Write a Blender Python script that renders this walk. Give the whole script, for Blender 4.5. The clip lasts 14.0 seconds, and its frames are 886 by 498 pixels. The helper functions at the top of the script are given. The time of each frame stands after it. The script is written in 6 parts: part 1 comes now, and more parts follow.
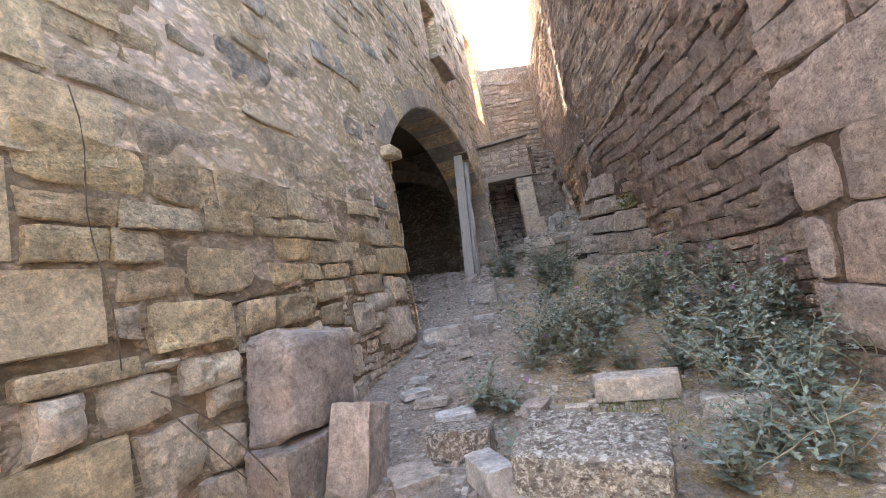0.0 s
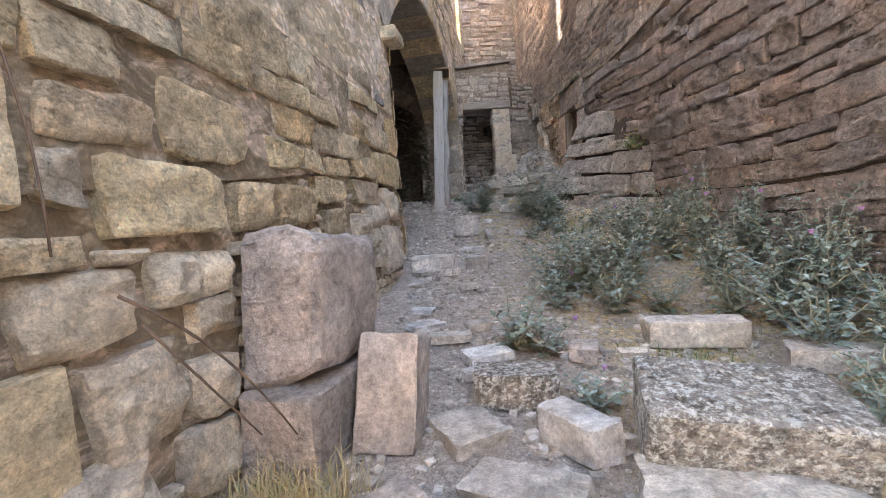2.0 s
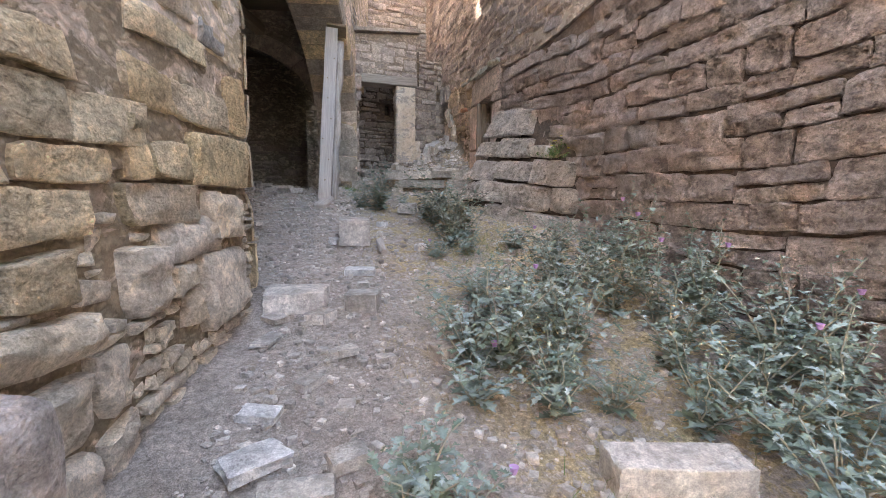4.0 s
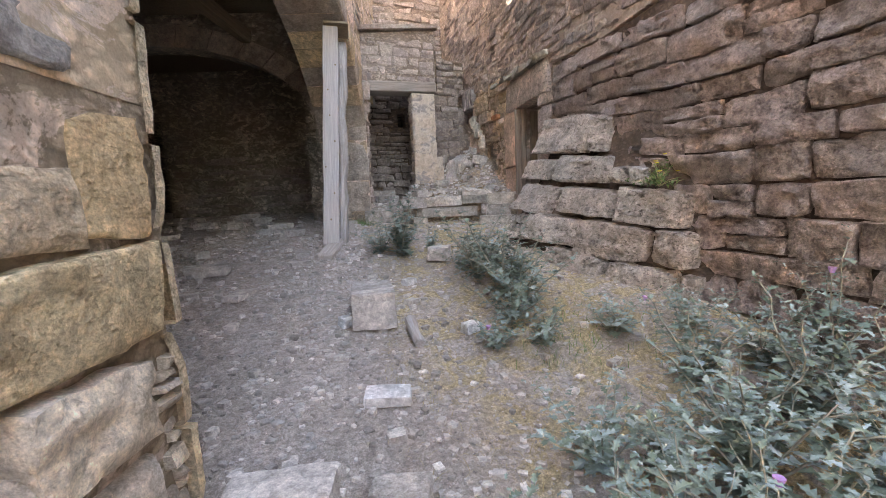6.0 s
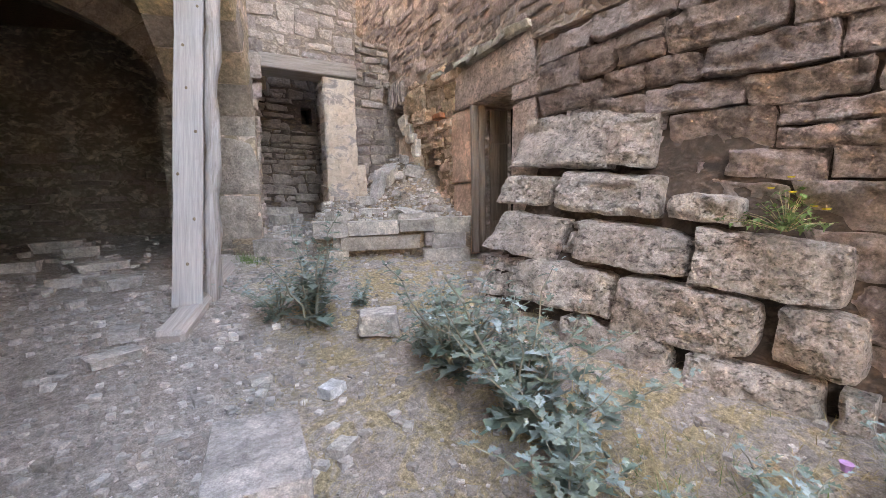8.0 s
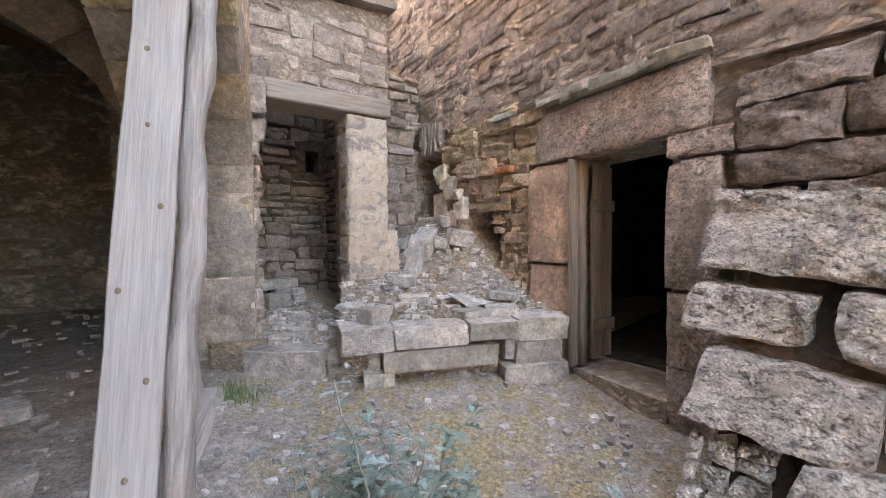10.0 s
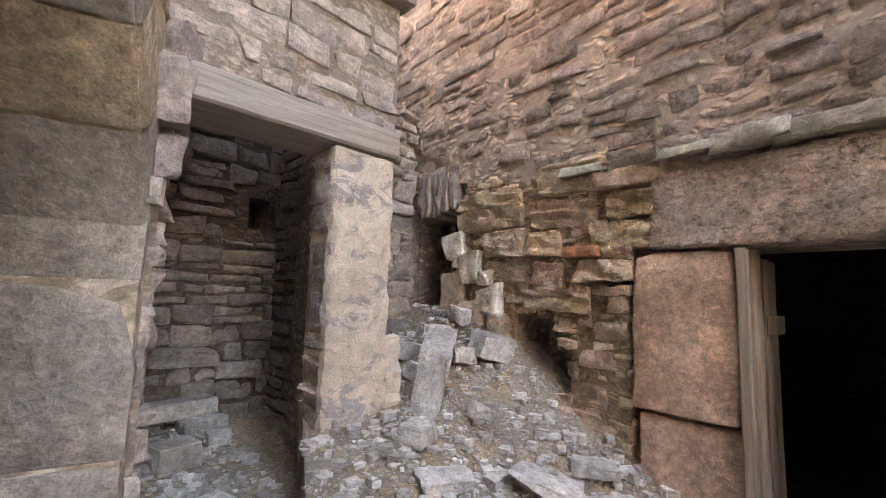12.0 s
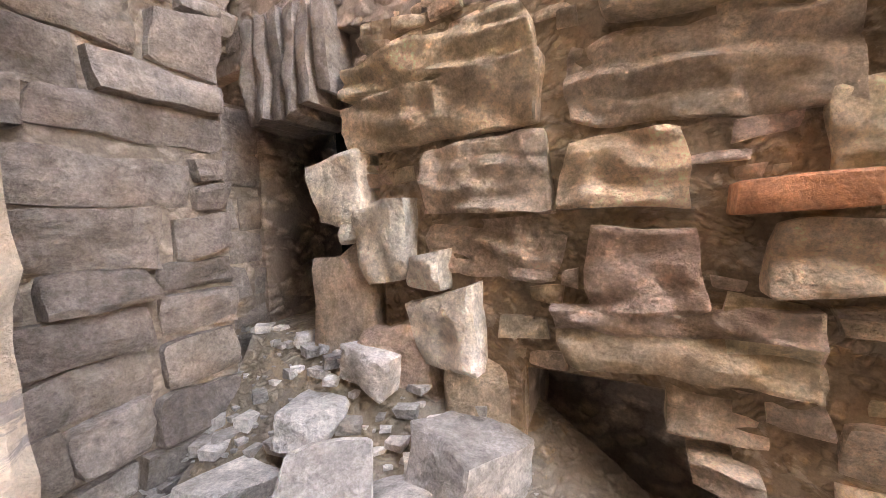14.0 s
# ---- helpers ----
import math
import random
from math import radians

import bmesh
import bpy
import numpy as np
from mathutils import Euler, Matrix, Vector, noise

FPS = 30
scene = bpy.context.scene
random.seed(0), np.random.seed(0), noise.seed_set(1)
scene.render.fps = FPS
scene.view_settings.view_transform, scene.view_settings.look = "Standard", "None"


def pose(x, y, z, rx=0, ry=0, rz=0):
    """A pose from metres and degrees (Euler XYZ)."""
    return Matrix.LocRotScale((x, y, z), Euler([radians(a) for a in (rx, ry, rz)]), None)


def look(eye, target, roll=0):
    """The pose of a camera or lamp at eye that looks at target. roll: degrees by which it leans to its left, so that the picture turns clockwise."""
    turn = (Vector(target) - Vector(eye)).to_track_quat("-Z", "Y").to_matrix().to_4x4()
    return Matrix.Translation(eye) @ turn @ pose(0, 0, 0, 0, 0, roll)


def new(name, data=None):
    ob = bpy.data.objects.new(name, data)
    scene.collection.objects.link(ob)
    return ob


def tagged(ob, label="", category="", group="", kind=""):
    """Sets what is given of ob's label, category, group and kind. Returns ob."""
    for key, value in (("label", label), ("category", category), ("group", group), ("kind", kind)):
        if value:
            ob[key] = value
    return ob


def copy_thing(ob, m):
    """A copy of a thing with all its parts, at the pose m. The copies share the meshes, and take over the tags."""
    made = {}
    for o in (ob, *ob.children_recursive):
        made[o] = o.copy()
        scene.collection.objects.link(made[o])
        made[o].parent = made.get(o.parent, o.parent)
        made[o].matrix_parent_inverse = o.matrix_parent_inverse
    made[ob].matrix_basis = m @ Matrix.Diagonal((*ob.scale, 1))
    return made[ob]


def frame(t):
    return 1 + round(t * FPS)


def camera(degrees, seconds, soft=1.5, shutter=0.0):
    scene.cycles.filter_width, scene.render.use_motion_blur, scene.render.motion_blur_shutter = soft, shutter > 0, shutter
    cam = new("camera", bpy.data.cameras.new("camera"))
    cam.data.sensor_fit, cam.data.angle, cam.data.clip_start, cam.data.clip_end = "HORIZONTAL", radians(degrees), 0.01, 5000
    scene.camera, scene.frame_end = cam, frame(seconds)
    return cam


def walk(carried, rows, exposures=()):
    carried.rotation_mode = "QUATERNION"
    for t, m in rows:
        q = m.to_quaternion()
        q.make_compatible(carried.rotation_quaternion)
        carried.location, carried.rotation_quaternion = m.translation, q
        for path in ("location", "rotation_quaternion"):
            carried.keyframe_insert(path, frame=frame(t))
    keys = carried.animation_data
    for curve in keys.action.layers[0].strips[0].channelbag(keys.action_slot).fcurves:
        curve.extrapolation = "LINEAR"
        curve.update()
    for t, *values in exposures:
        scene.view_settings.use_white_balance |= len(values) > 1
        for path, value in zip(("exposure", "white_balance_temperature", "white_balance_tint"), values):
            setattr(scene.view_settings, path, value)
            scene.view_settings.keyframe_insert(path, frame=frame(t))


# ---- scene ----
cam = camera(93.7, 14.0, soft=0.8)
METRES, EYE, TILT, LEAN, TURN = 13.0, 1.5, 5.0, 10.25, 0.0
ROWS = [
    (0.0, 0.0, 0.0, 0.0, -0.0, -0.0, 0.0),
    (0.5, -0.0306, 0.0063, -0.0127, 16.49, -14.04, 3.07),
    (1.0, -0.0484, 0.023, -0.0184, 19.39, -12.83, 3.09),
    (1.5, -0.0556, 0.0386, -0.0161, 9.18, -8.69, -0.58),
    (2.0, -0.0576, 0.0614, -0.0244, -9.0, -7.69, -6.41),
    (2.5, -0.0457, 0.0871, -0.0298, -19.58, -7.18, -7.12),
    (5.0, -0.0263, 0.2284, 0.0196, -23.0, -8.82, -12.63),
    (5.5, -0.0177, 0.2633, 0.0223, -21.59, -8.88, -9.74),
    (6.0, -0.012, 0.3016, 0.0286, -21.55, -8.55, -8.83),
    (6.5, -0.0102, 0.3385, 0.0358, -27.69, -7.38, -7.05),
    (7.0, 0.0028, 0.3749, 0.0261, -31.5, -6.48, -10.6),
    (7.5, 0.0144, 0.417, 0.0298, -32.1, -5.53, -9.9),
    (8.0, 0.0233, 0.4573, 0.0352, -34.86, -5.0, -10.03),
    (8.5, 0.0281, 0.4989, 0.0467, -33.01, -2.23, -10.03),
    (11.0, 0.0451, 0.6749, 0.0701, -42.0, 4.2, -10.51),
    (11.5, 0.0577, 0.7119, 0.0806, -41.93, 10.03, -9.68),
    (12.0, 0.0688, 0.7466, 0.0854, -47.53, 9.99, -12.28),
    (12.5, 0.0912, 0.778, 0.0793, -53.52, 10.2, -12.36),
    (13.0, 0.1192, 0.8052, 0.0864, -60.8, 8.34, -11.25),
    (13.5, 0.1572, 0.8418, 0.0976, -64.84, 7.29, -5.63),
    (14.0, 0.1878, 0.8606, 0.1167, -63.11, 3.86, -6.48),
]
EXPOSURES = [(0.0, 3.85, 7450, 18), (0.5, 3.65, 6950, 14), (1.0, 3.7, 6950, 14), (2.0, 4.1, 7500, 16), (2.5, 4.15, 7400, 16), (5.0, 4.55, 7850, 19), (5.5, 4.53, 7850, 19), (7.5, 4.9, 7950, 20), (8.5, 4.95, 7900, 20), (11.0, 5.0, 8050, 20), (11.5, 4.85, 8200, 21), (12.0, 5.0, 8250, 21), (12.5, 5.3, 8300, 21), (13.0, 5.4, 8700, 24), (13.5, 5.45, 8950, 26), (14.0, 5.6, 9100, 26)]
walk(cam, [(t, pose(0, 0, EYE, TILT, LEAN, TURN) @ pose(METRES * x, METRES * y, METRES * z, 90 + pitch, roll, yaw)) for t, x, y, z, yaw, pitch, roll in ROWS], EXPOSURES)

# ---- world, sun, exposure ----
SUN_ELEV, SUN_AZ = 22.0, -31.0          # degrees; azimuth counted clockwise from +y
world = bpy.data.worlds.new("sky")
scene.world = world
world.use_nodes = True
wn = world.node_tree
wn.nodes.clear()
sky = wn.nodes.new("ShaderNodeTexSky")
sky.sky_type = "NISHITA"
sky.sun_disc = False
sky.sun_elevation, sky.sun_rotation = radians(SUN_ELEV), radians(SUN_AZ)
sky.dust_density, sky.air_density, sky.ozone_density = 4.0, 1.2, 1.0
bg = wn.nodes.new("ShaderNodeBackground")
bg.inputs[1].default_value = 0.15
wout = wn.nodes.new("ShaderNodeOutputWorld")
wn.links.new(sky.outputs[0], bg.inputs[0])
wn.links.new(bg.outputs[0], wout.inputs[0])
sun_data = bpy.data.lights.new("sun", "SUN")
sun_data.energy, sun_data.angle, sun_data.color = 1.3, radians(0.5), (1.0, 0.98, 0.94)
sun = new("sun", sun_data)
_az, _el = radians(SUN_AZ), radians(SUN_ELEV)
sun.matrix_world = look((0, 0, 30), (-math.sin(_az) * math.cos(_el), -math.cos(_az) * math.cos(_el), 30 - math.sin(_el)))


# ---- materials ----
def node_mat(name):
    m = bpy.data.materials.new(name)
    m.use_nodes = True
    nt = m.node_tree
    bsdf = nt.nodes["Principled BSDF"]
    return m, nt, bsdf


def nd(nt, kind, **props):
    n = nt.nodes.new(kind)
    for k, v in props.items():
        if k in n.inputs:
            n.inputs[k].default_value = v
    return n


def noise_of(nt, pos, scale, detail=4.0, rough=0.55, stretch=None, distort=0.0):
    src = pos
    if stretch:
        mp = nt.nodes.new("ShaderNodeMapping")
        mp.inputs["Scale"].default_value = stretch
        nt.links.new(pos, mp.inputs["Vector"])
        src = mp.outputs[0]
    n = nd(nt, "ShaderNodeTexNoise", Scale=scale, Detail=detail, Roughness=rough, Distortion=distort)
    nt.links.new(src, n.inputs["Vector"])
    return n.outputs["Fac"]


def ramp(nt, fac, stops, interp="LINEAR"):
    r = nt.nodes.new("ShaderNodeValToRGB")
    r.color_ramp.interpolation = interp
    els = r.color_ramp.elements
    while len(els) < len(stops):
        els.new(0.5)
    for e, (p, c) in zip(els, stops):
        e.position = p
        e.color = (*c, 1) if len(c) == 3 else (c[0], c[0], c[0], 1)
    nt.links.new(fac, r.inputs[0])
    return r.outputs[0]


def mix(nt, fac, a, b, mode="MIX"):
    n = nt.nodes.new("ShaderNodeMix")
    n.data_type, n.blend_type = "RGBA", mode
    if isinstance(fac, (int, float)):
        n.inputs[0].default_value = fac
    else:
        nt.links.new(fac, n.inputs[0])
    for sock, v in ((n.inputs[6], a), (n.inputs[7], b)):
        if isinstance(v, tuple):
            sock.default_value = (*v, 1)
        else:
            nt.links.new(v, sock)
    return n.outputs[2]


def math_node(nt, op, a, b=0.0):
    n = nt.nodes.new("ShaderNodeMath")
    n.operation = op
    for i, v in ((0, a), (1, b)):
        if isinstance(v, (int, float)):
            n.inputs[i].default_value = v
        else:
            nt.links.new(v, n.inputs[i])
    return n.outputs[0]


def bump_chain(nt, bsdf, layers):
    prev = None
    for height, strength, dist in layers:
        b = nt.nodes.new("ShaderNodeBump")
        b.inputs["Strength"].default_value, b.inputs["Distance"].default_value = strength, dist
        nt.links.new(height, b.inputs["Height"])
        if prev:
            nt.links.new(prev, b.inputs["Normal"])
        prev = b.outputs[0]
    nt.links.new(prev, bsdf.inputs["Normal"])


def stone_mat(name, tones, stain=(0.2, 0.17, 0.14), stain_amt=0.5, pits=0.5, grain=0.5, lichen=0.0, layered=0.0, lich_col=(0.55, 0.55, 0.5), fissure=0.06, spread=0.22, chisel=0.6, ridge=0.0):
    """Weathered stone: a tone for each piece, blotches, stains, fissures, pits and grain."""
    m, nt, bsdf = node_mat(name)
    geo = nt.nodes.new("ShaderNodeNewGeometry")
    inf = nt.nodes.new("ShaderNodeObjectInfo")
    pos = geo.outputs["Position"]
    rnd = math_node(nt, "FRACT", math_node(nt, "ADD", inf.outputs["Random"], geo.outputs["Random Per Island"]))
    n = len(tones)
    base = ramp(nt, rnd, [(i / max(1, n - 1), c) for i, c in enumerate(tones)])
    tone = ramp(nt, math_node(nt, "FRACT", math_node(nt, "MULTIPLY", rnd, 7.31)), [(0.0, (1.0 - spread,)), (1.0, (1.0 + spread * 0.8,))])
    base = mix(nt, 1.0, base, tone, "MULTIPLY")
    shift = nt.nodes.new("ShaderNodeVectorMath")
    shift.operation = "MULTIPLY_ADD"
    comb = nt.nodes.new("ShaderNodeCombineXYZ")
    for k in range(3):
        nt.links.new(rnd, comb.inputs[k])
    nt.links.new(comb.outputs[0], shift.inputs[0])
    shift.inputs[1].default_value = (37.0, 53.0, 71.0)
    nt.links.new(pos, shift.inputs[2])
    pos = shift.outputs[0]
    big = noise_of(nt, pos, 3.1, 5, 0.6)
    mid = noise_of(nt, pos, 11.0, 6, 0.62, distort=0.4)
    small = noise_of(nt, pos, 34.0, 6, 0.75)
    fine = noise_of(nt, pos, 110.0, 5, 0.75)
    col = mix(nt, 1.0, base, ramp(nt, big, [(0.3, (0.70,)), (0.7, (1.28,))]), "MULTIPLY")
    col = mix(nt, 1.0, col, ramp(nt, mid, [(0.3, (0.68,)), (0.5, (1.0,)), (0.7, (1.32,))]), "MULTIPLY")
    col = mix(nt, 1.0, col, ramp(nt, fine, [(0.36, (0.82,)), (0.64, (1.18,))]), "MULTIPLY")
    col = mix(nt, 1.0, col, ramp(nt, small, [(0.36, (0.76,)), (0.64, (1.22,))]), "MULTIPLY")
    pitn = noise_of(nt, pos, 21.0, 6, 0.66, stretch=(1.0, 1.0, 1.9), distort=0.7)
    pitm = ramp(nt, pitn, [(0.36, (0.0,)), (0.46, (1.0,))])
    # pits also darkened in the colour, painting the shade of their hollows
    col = mix(nt, min(1.0, pits), col, mix(nt, 1.0, col, ramp(nt, pitm, [(0.0, (0.46,)), (1.0, (1.06,))]), "MULTIPLY"))
    st = math_node(nt, "MULTIPLY", ramp(nt, noise_of(nt, pos, 5.3, 7, 0.7, distort=1.0), [(0.5, (0.0,)), (0.64, (1.0,))]), stain_amt)
    col = mix(nt, st, col, stain)
    # fissures: thin bands of a stretched noise
    fn = noise_of(nt, pos, 2.6, 8, 0.68, stretch=(1.0, 1.0, 3.2), distort=0.8)
    fis = ramp(nt, fn, [(0.480, (1.0,)), (0.497, (0.0,)), (0.503, (0.0,)), (0.52, (1.0,))])
    col = mix(nt, fissure, col, mix(nt, 1.0, col, fis, "MULTIPLY"))
    if lichen > 0:
        li = ramp(nt, noise_of(nt, pos, 30.0, 8, 0.8), [(0.50, (0.0,)), (0.55, (1.0,))])
        col = mix(nt, math_node(nt, "MULTIPLY", li, lichen), col, lich_col)
        li2 = ramp(nt, noise_of(nt, pos, 47.0, 6, 0.8, distort=1.0), [(0.58, (0.0,)), (0.62, (1.0,))])
        col = mix(nt, math_node(nt, "MULTIPLY", li2, 0.8 * lichen), col, (0.10, 0.09, 0.08))
    nt.links.new(col, bsdf.inputs["Base Color"])
    bsdf.inputs["Roughness"].default_value = 0.93
    bsdf.inputs["Specular IOR Level"].default_value = 0.25
    vor = nd(nt, "ShaderNodeTexVoronoi", Scale=48.0)
    nt.links.new(pos, vor.inputs["Vector"])
    pit = ramp(nt, vor.outputs["Distance"], [(0.0, (0.0,)), (0.5, (1.0,))])
    layers = [(mid, chisel, 0.07), (fis, fissure * 0.6, 0.012), (small, 0.8, 0.013), (fine, grain, 0.003), (pitm, min(1.0, pits + 0.2), 0.045), (pit, pits * 0.8, 0.02)]
    if ridge > 0:
        layers.insert(1, (noise_of(nt, pos, 17.0, 5, 0.62, stretch=(1.0, 1.0, 2.2), distort=1.2), ridge, 0.07))
    if layered > 0:
        layers.insert(0, (noise_of(nt, pos, 6.0, 8, 0.72, stretch=(1.0, 1.0, 7.0), distort=0.5), layered, 0.04))
    bump_chain(nt, bsdf, layers)
    return m


def plaster_mat(name, a, b, c, rubble=0.6, scale=9.0, dots=1.0, patch=2.3, cover=0.53):
    """Old lime render and mortar with bedded rubble showing through."""
    m, nt, bsdf = node_mat(name)
    pos = nt.nodes.new("ShaderNodeNewGeometry").outputs["Position"]
    big = noise_of(nt, pos, 1.4, 8, 0.66, distort=0.6)
    mid = noise_of(nt, pos, 8.0, 8, 0.75, distort=0.8)
    small = noise_of(nt, pos, 27.0, 6, 0.75)
    fine = noise_of(nt, pos, 85.0, 5, 0.78)
    col = mix(nt, ramp(nt, big, [(0.44, (0.0,)), (0.56, (1.0,))]), a, b)
    col = mix(nt, ramp(nt, noise_of(nt, pos, patch, 9, 0.72, stretch=(1.0, 1.0, 1.8), distort=0.9), [(cover, (0.0,)), (cover + 0.03, (1.0,))]), col, c)
    col = mix(nt, 1.0, col, ramp(nt, mid, [(0.3, (0.72,)), (0.7, (1.22,))]), "MULTIPLY")
    col = mix(nt, 1.0, col, ramp(nt, fine, [(0.34, (0.82,)), (0.66, (1.15,))]), "MULTIPLY")
    vor = nd(nt, "ShaderNodeTexVoronoi", Scale=scale)
    mp = nt.nodes.new("ShaderNodeMapping")
    mp.inputs["Scale"].default_value = (1, 1, 1.9)
    wv = nt.nodes.new("ShaderNodeVectorMath")
    wv.operation = "ADD"
    nz = nd(nt, "ShaderNodeTexNoise", Scale=5.0, Detail=4.0)
    nt.links.new(pos, nz.inputs["Vector"])
    sc = nt.nodes.new("ShaderNodeVectorMath")
    sc.operation = "SCALE"
    sc.inputs["Scale"].default_value = 0.22
    nt.links.new(nz.outputs["Color"], sc.inputs[0])
    nt.links.new(pos, wv.inputs[0])
    nt.links.new(sc.outputs[0], wv.inputs[1])
    nt.links.new(wv.outputs[0], mp.inputs["Vector"])
    nt.links.new(mp.outputs[0], vor.inputs["Vector"])
    lump = ramp(nt, vor.outputs["Distance"], [(0.1, (1.0,)), (0.55, (0.0,))])
    col = mix(nt, dots, col, mix(nt, 1.0, col, ramp(nt, lump, [(0.0, (0.72,)), (0.6, (1.1,))]), "MULTIPLY"))
    nt.links.new(col, bsdf.inputs["Base Color"])
    bsdf.inputs["Roughness"].default_value = 0.95
    bsdf.inputs["Specular IOR Level"].default_value = 0.2
    bump_chain(nt, bsdf, [(lump, rubble, 0.04), (mid, 0.8, 0.03), (small, 0.7, 0.011), (fine, 0.5, 0.004)])
    return m


def wood_mat(name, dark, light, axis=2, scale=1.0):
    m, nt, bsdf = node_mat(name)
    tc = nt.nodes.new("ShaderNodeTexCoord")
    pos = tc.outputs["Object"]
    st = [14.0, 14.0, 14.0]
    st[axis] = 0.8
    g = noise_of(nt, pos, 2.2 * scale, 6, 0.7, stretch=tuple(st), distort=0.6)
    st2 = [60.0, 60.0, 60.0]
    st2[axis] = 1.5
    f = noise_of(nt, pos, 2.0 * scale, 4, 0.7, stretch=tuple(st2))
    col = ramp(nt, g, [(0.28, dark), (0.5, tuple((d + l) / 2 for d, l in zip(dark, light))), (0.72, light)])
    col = mix(nt, 1.0, col, ramp(nt, f, [(0.3, (0.8,)), (0.7, (1.12,))]), "MULTIPLY")
    col = mix(nt, ramp(nt, noise_of(nt, pos, 7.0, 5, 0.6), [(0.62, (0.0,)), (0.72, (0.6,))]), col, dark)
    nt.links.new(col, bsdf.inputs["Base Color"])
    bsdf.inputs["Roughness"].default_value = 0.85
    bump_chain(nt, bsdf, [(g, 0.5, 0.012), (f, 0.4, 0.004)])
    return m


M_FACADE = stone_mat("sandstone_tan", [(0.64, 0.49, 0.29), (0.76, 0.62, 0.42), (0.53, 0.41, 0.27), (0.68, 0.56, 0.40), (0.64, 0.45, 0.25), (0.54, 0.46, 0.37)], (0.36, 0.28, 0.20), 0.25, pits=0.45, chisel=0.8, ridge=0.45, spread=0.18)
M_PECKED = stone_mat("sandstone_pecked", [(0.62, 0.49, 0.32), (0.68, 0.54, 0.36), (0.58, 0.47, 0.33)], (0.42, 0.34, 0.25), 0.2, pits=0.28, chisel=0.6, ridge=0.2, spread=0.1)
M_FOOT = stone_mat("sandstone_grey_tan", [(0.68, 0.57, 0.45), (0.74, 0.61, 0.46), (0.61, 0.52, 0.43), (0.70, 0.59, 0.48)], (0.42, 0.35, 0.29), 0.35, pits=0.25, spread=0.14, chisel=0.8, ridge=0.3)
M_FACADE_UP = plaster_mat("render_tan", (0.70, 0.55, 0.39), (0.57, 0.45, 0.31), (0.88, 0.71, 0.58), 0.4, patch=1.6, cover=0.51)
M_FACADE_MIX = stone_mat("sandstone_mixed", [(0.49, 0.42, 0.34), (0.56, 0.45, 0.30), (0.42, 0.385, 0.35), (0.60, 0.46, 0.29), (0.38, 0.355, 0.335), (0.57, 0.47, 0.34)], (0.78, 0.62, 0.50), 0.6, pits=0.3, chisel=0.9, ridge=0.5, layered=0.3, spread=0.16)
M_MORTAR = plaster_mat("mortar_tan", (0.40, 0.31, 0.21), (0.34, 0.26, 0.18), (0.48, 0.38, 0.29), 0.4, 14.0)
M_RIGHT = stone_mat("sandstone_mauve", [(0.42, 0.335, 0.30), (0.49, 0.40, 0.355), (0.38, 0.305, 0.28), (0.47, 0.375, 0.335), (0.41, 0.32, 0.28)], (0.22, 0.175, 0.155), 0.35, pits=0.5, layered=0.6, chisel=1.0, ridge=0.8, spread=0.13)
# dark tone paints the shade deep between blocks
M_RIGHT_DARK = plaster_mat("joint_dark", (0.13, 0.10, 0.08), (0.16, 0.12, 0.095), (0.11, 0.085, 0.07), 0.4, 14.0)
M_TAN_BED = plaster_mat("joint_tan", (0.42, 0.325, 0.23), (0.34, 0.26, 0.185), (0.66, 0.51, 0.40), 0.4, 14.0)
M_RUBBLE_BED = plaster_mat("joint_ochre", (0.50, 0.36, 0.24), (0.42, 0.29, 0.19), (0.60, 0.45, 0.33), 0.9, 22.0)
# bed colour darkened to paint the shade of open joints
M_RIGHT_BED = plaster_mat("joint_shaded", (0.17, 0.125, 0.105), (0.20, 0.145, 0.115), (0.14, 0.105, 0.09), 0.4, 14.0)
M_PIER = stone_mat("pier_mauve", [(0.34, 0.28, 0.26), (0.40, 0.33, 0.30), (0.37, 0.29, 0.25)], (0.28, 0.23, 0.21), 0.5, pits=0.4, layered=0.3, spread=0.1)
M_RIGHT_UP = plaster_mat("render_mauve", (0.58, 0.46, 0.38), (0.50, 0.395, 0.33), (0.66, 0.54, 0.45), 0.9, 9.0)
M_RUBBLE = stone_mat("rubble_brown", [(0.74, 0.53, 0.40), (0.78, 0.61, 0.43), (0.64, 0.44, 0.35), (0.80, 0.66, 0.46), (0.70, 0.51, 0.42), (0.76, 0.55, 0.36)], (0.40, 0.28, 0.13), 0.35, pits=0.2, layered=0.8, chisel=1.0, ridge=0.7)
M_BUTT = stone_mat("limestone_pale", [(0.53, 0.46, 0.40), (0.60, 0.53, 0.46), (0.50, 0.435, 0.38), (0.56, 0.485, 0.42)], (0.30, 0.24, 0.19), 0.35, pits=1.0, grain=0.7, spread=0.12, chisel=0.9, ridge=0.7)
M_ASHLAR = stone_mat("ashlar_grey", [(0.42, 0.35, 0.29), (0.46, 0.39, 0.32), (0.38, 0.32, 0.27)], (0.42, 0.37, 0.32), 0.35, pits=0.15, spread=0.06)
M_RED = stone_mat("red_sandstone", [(0.62, 0.42, 0.31), (0.66, 0.45, 0.33), (0.58, 0.39, 0.29)], (0.40, 0.27, 0.20), 0.3, pits=0.35, layered=0.3, spread=0.1, chisel=0.8)
M_LINTEL = stone_mat("lintel_pinkish", [(0.62, 0.48, 0.41), (0.65, 0.51, 0.43), (0.59, 0.47, 0.41)], (0.34, 0.27, 0.22), 0.4, pits=0.8, spread=0.08, chisel=0.8, ridge=0.7)
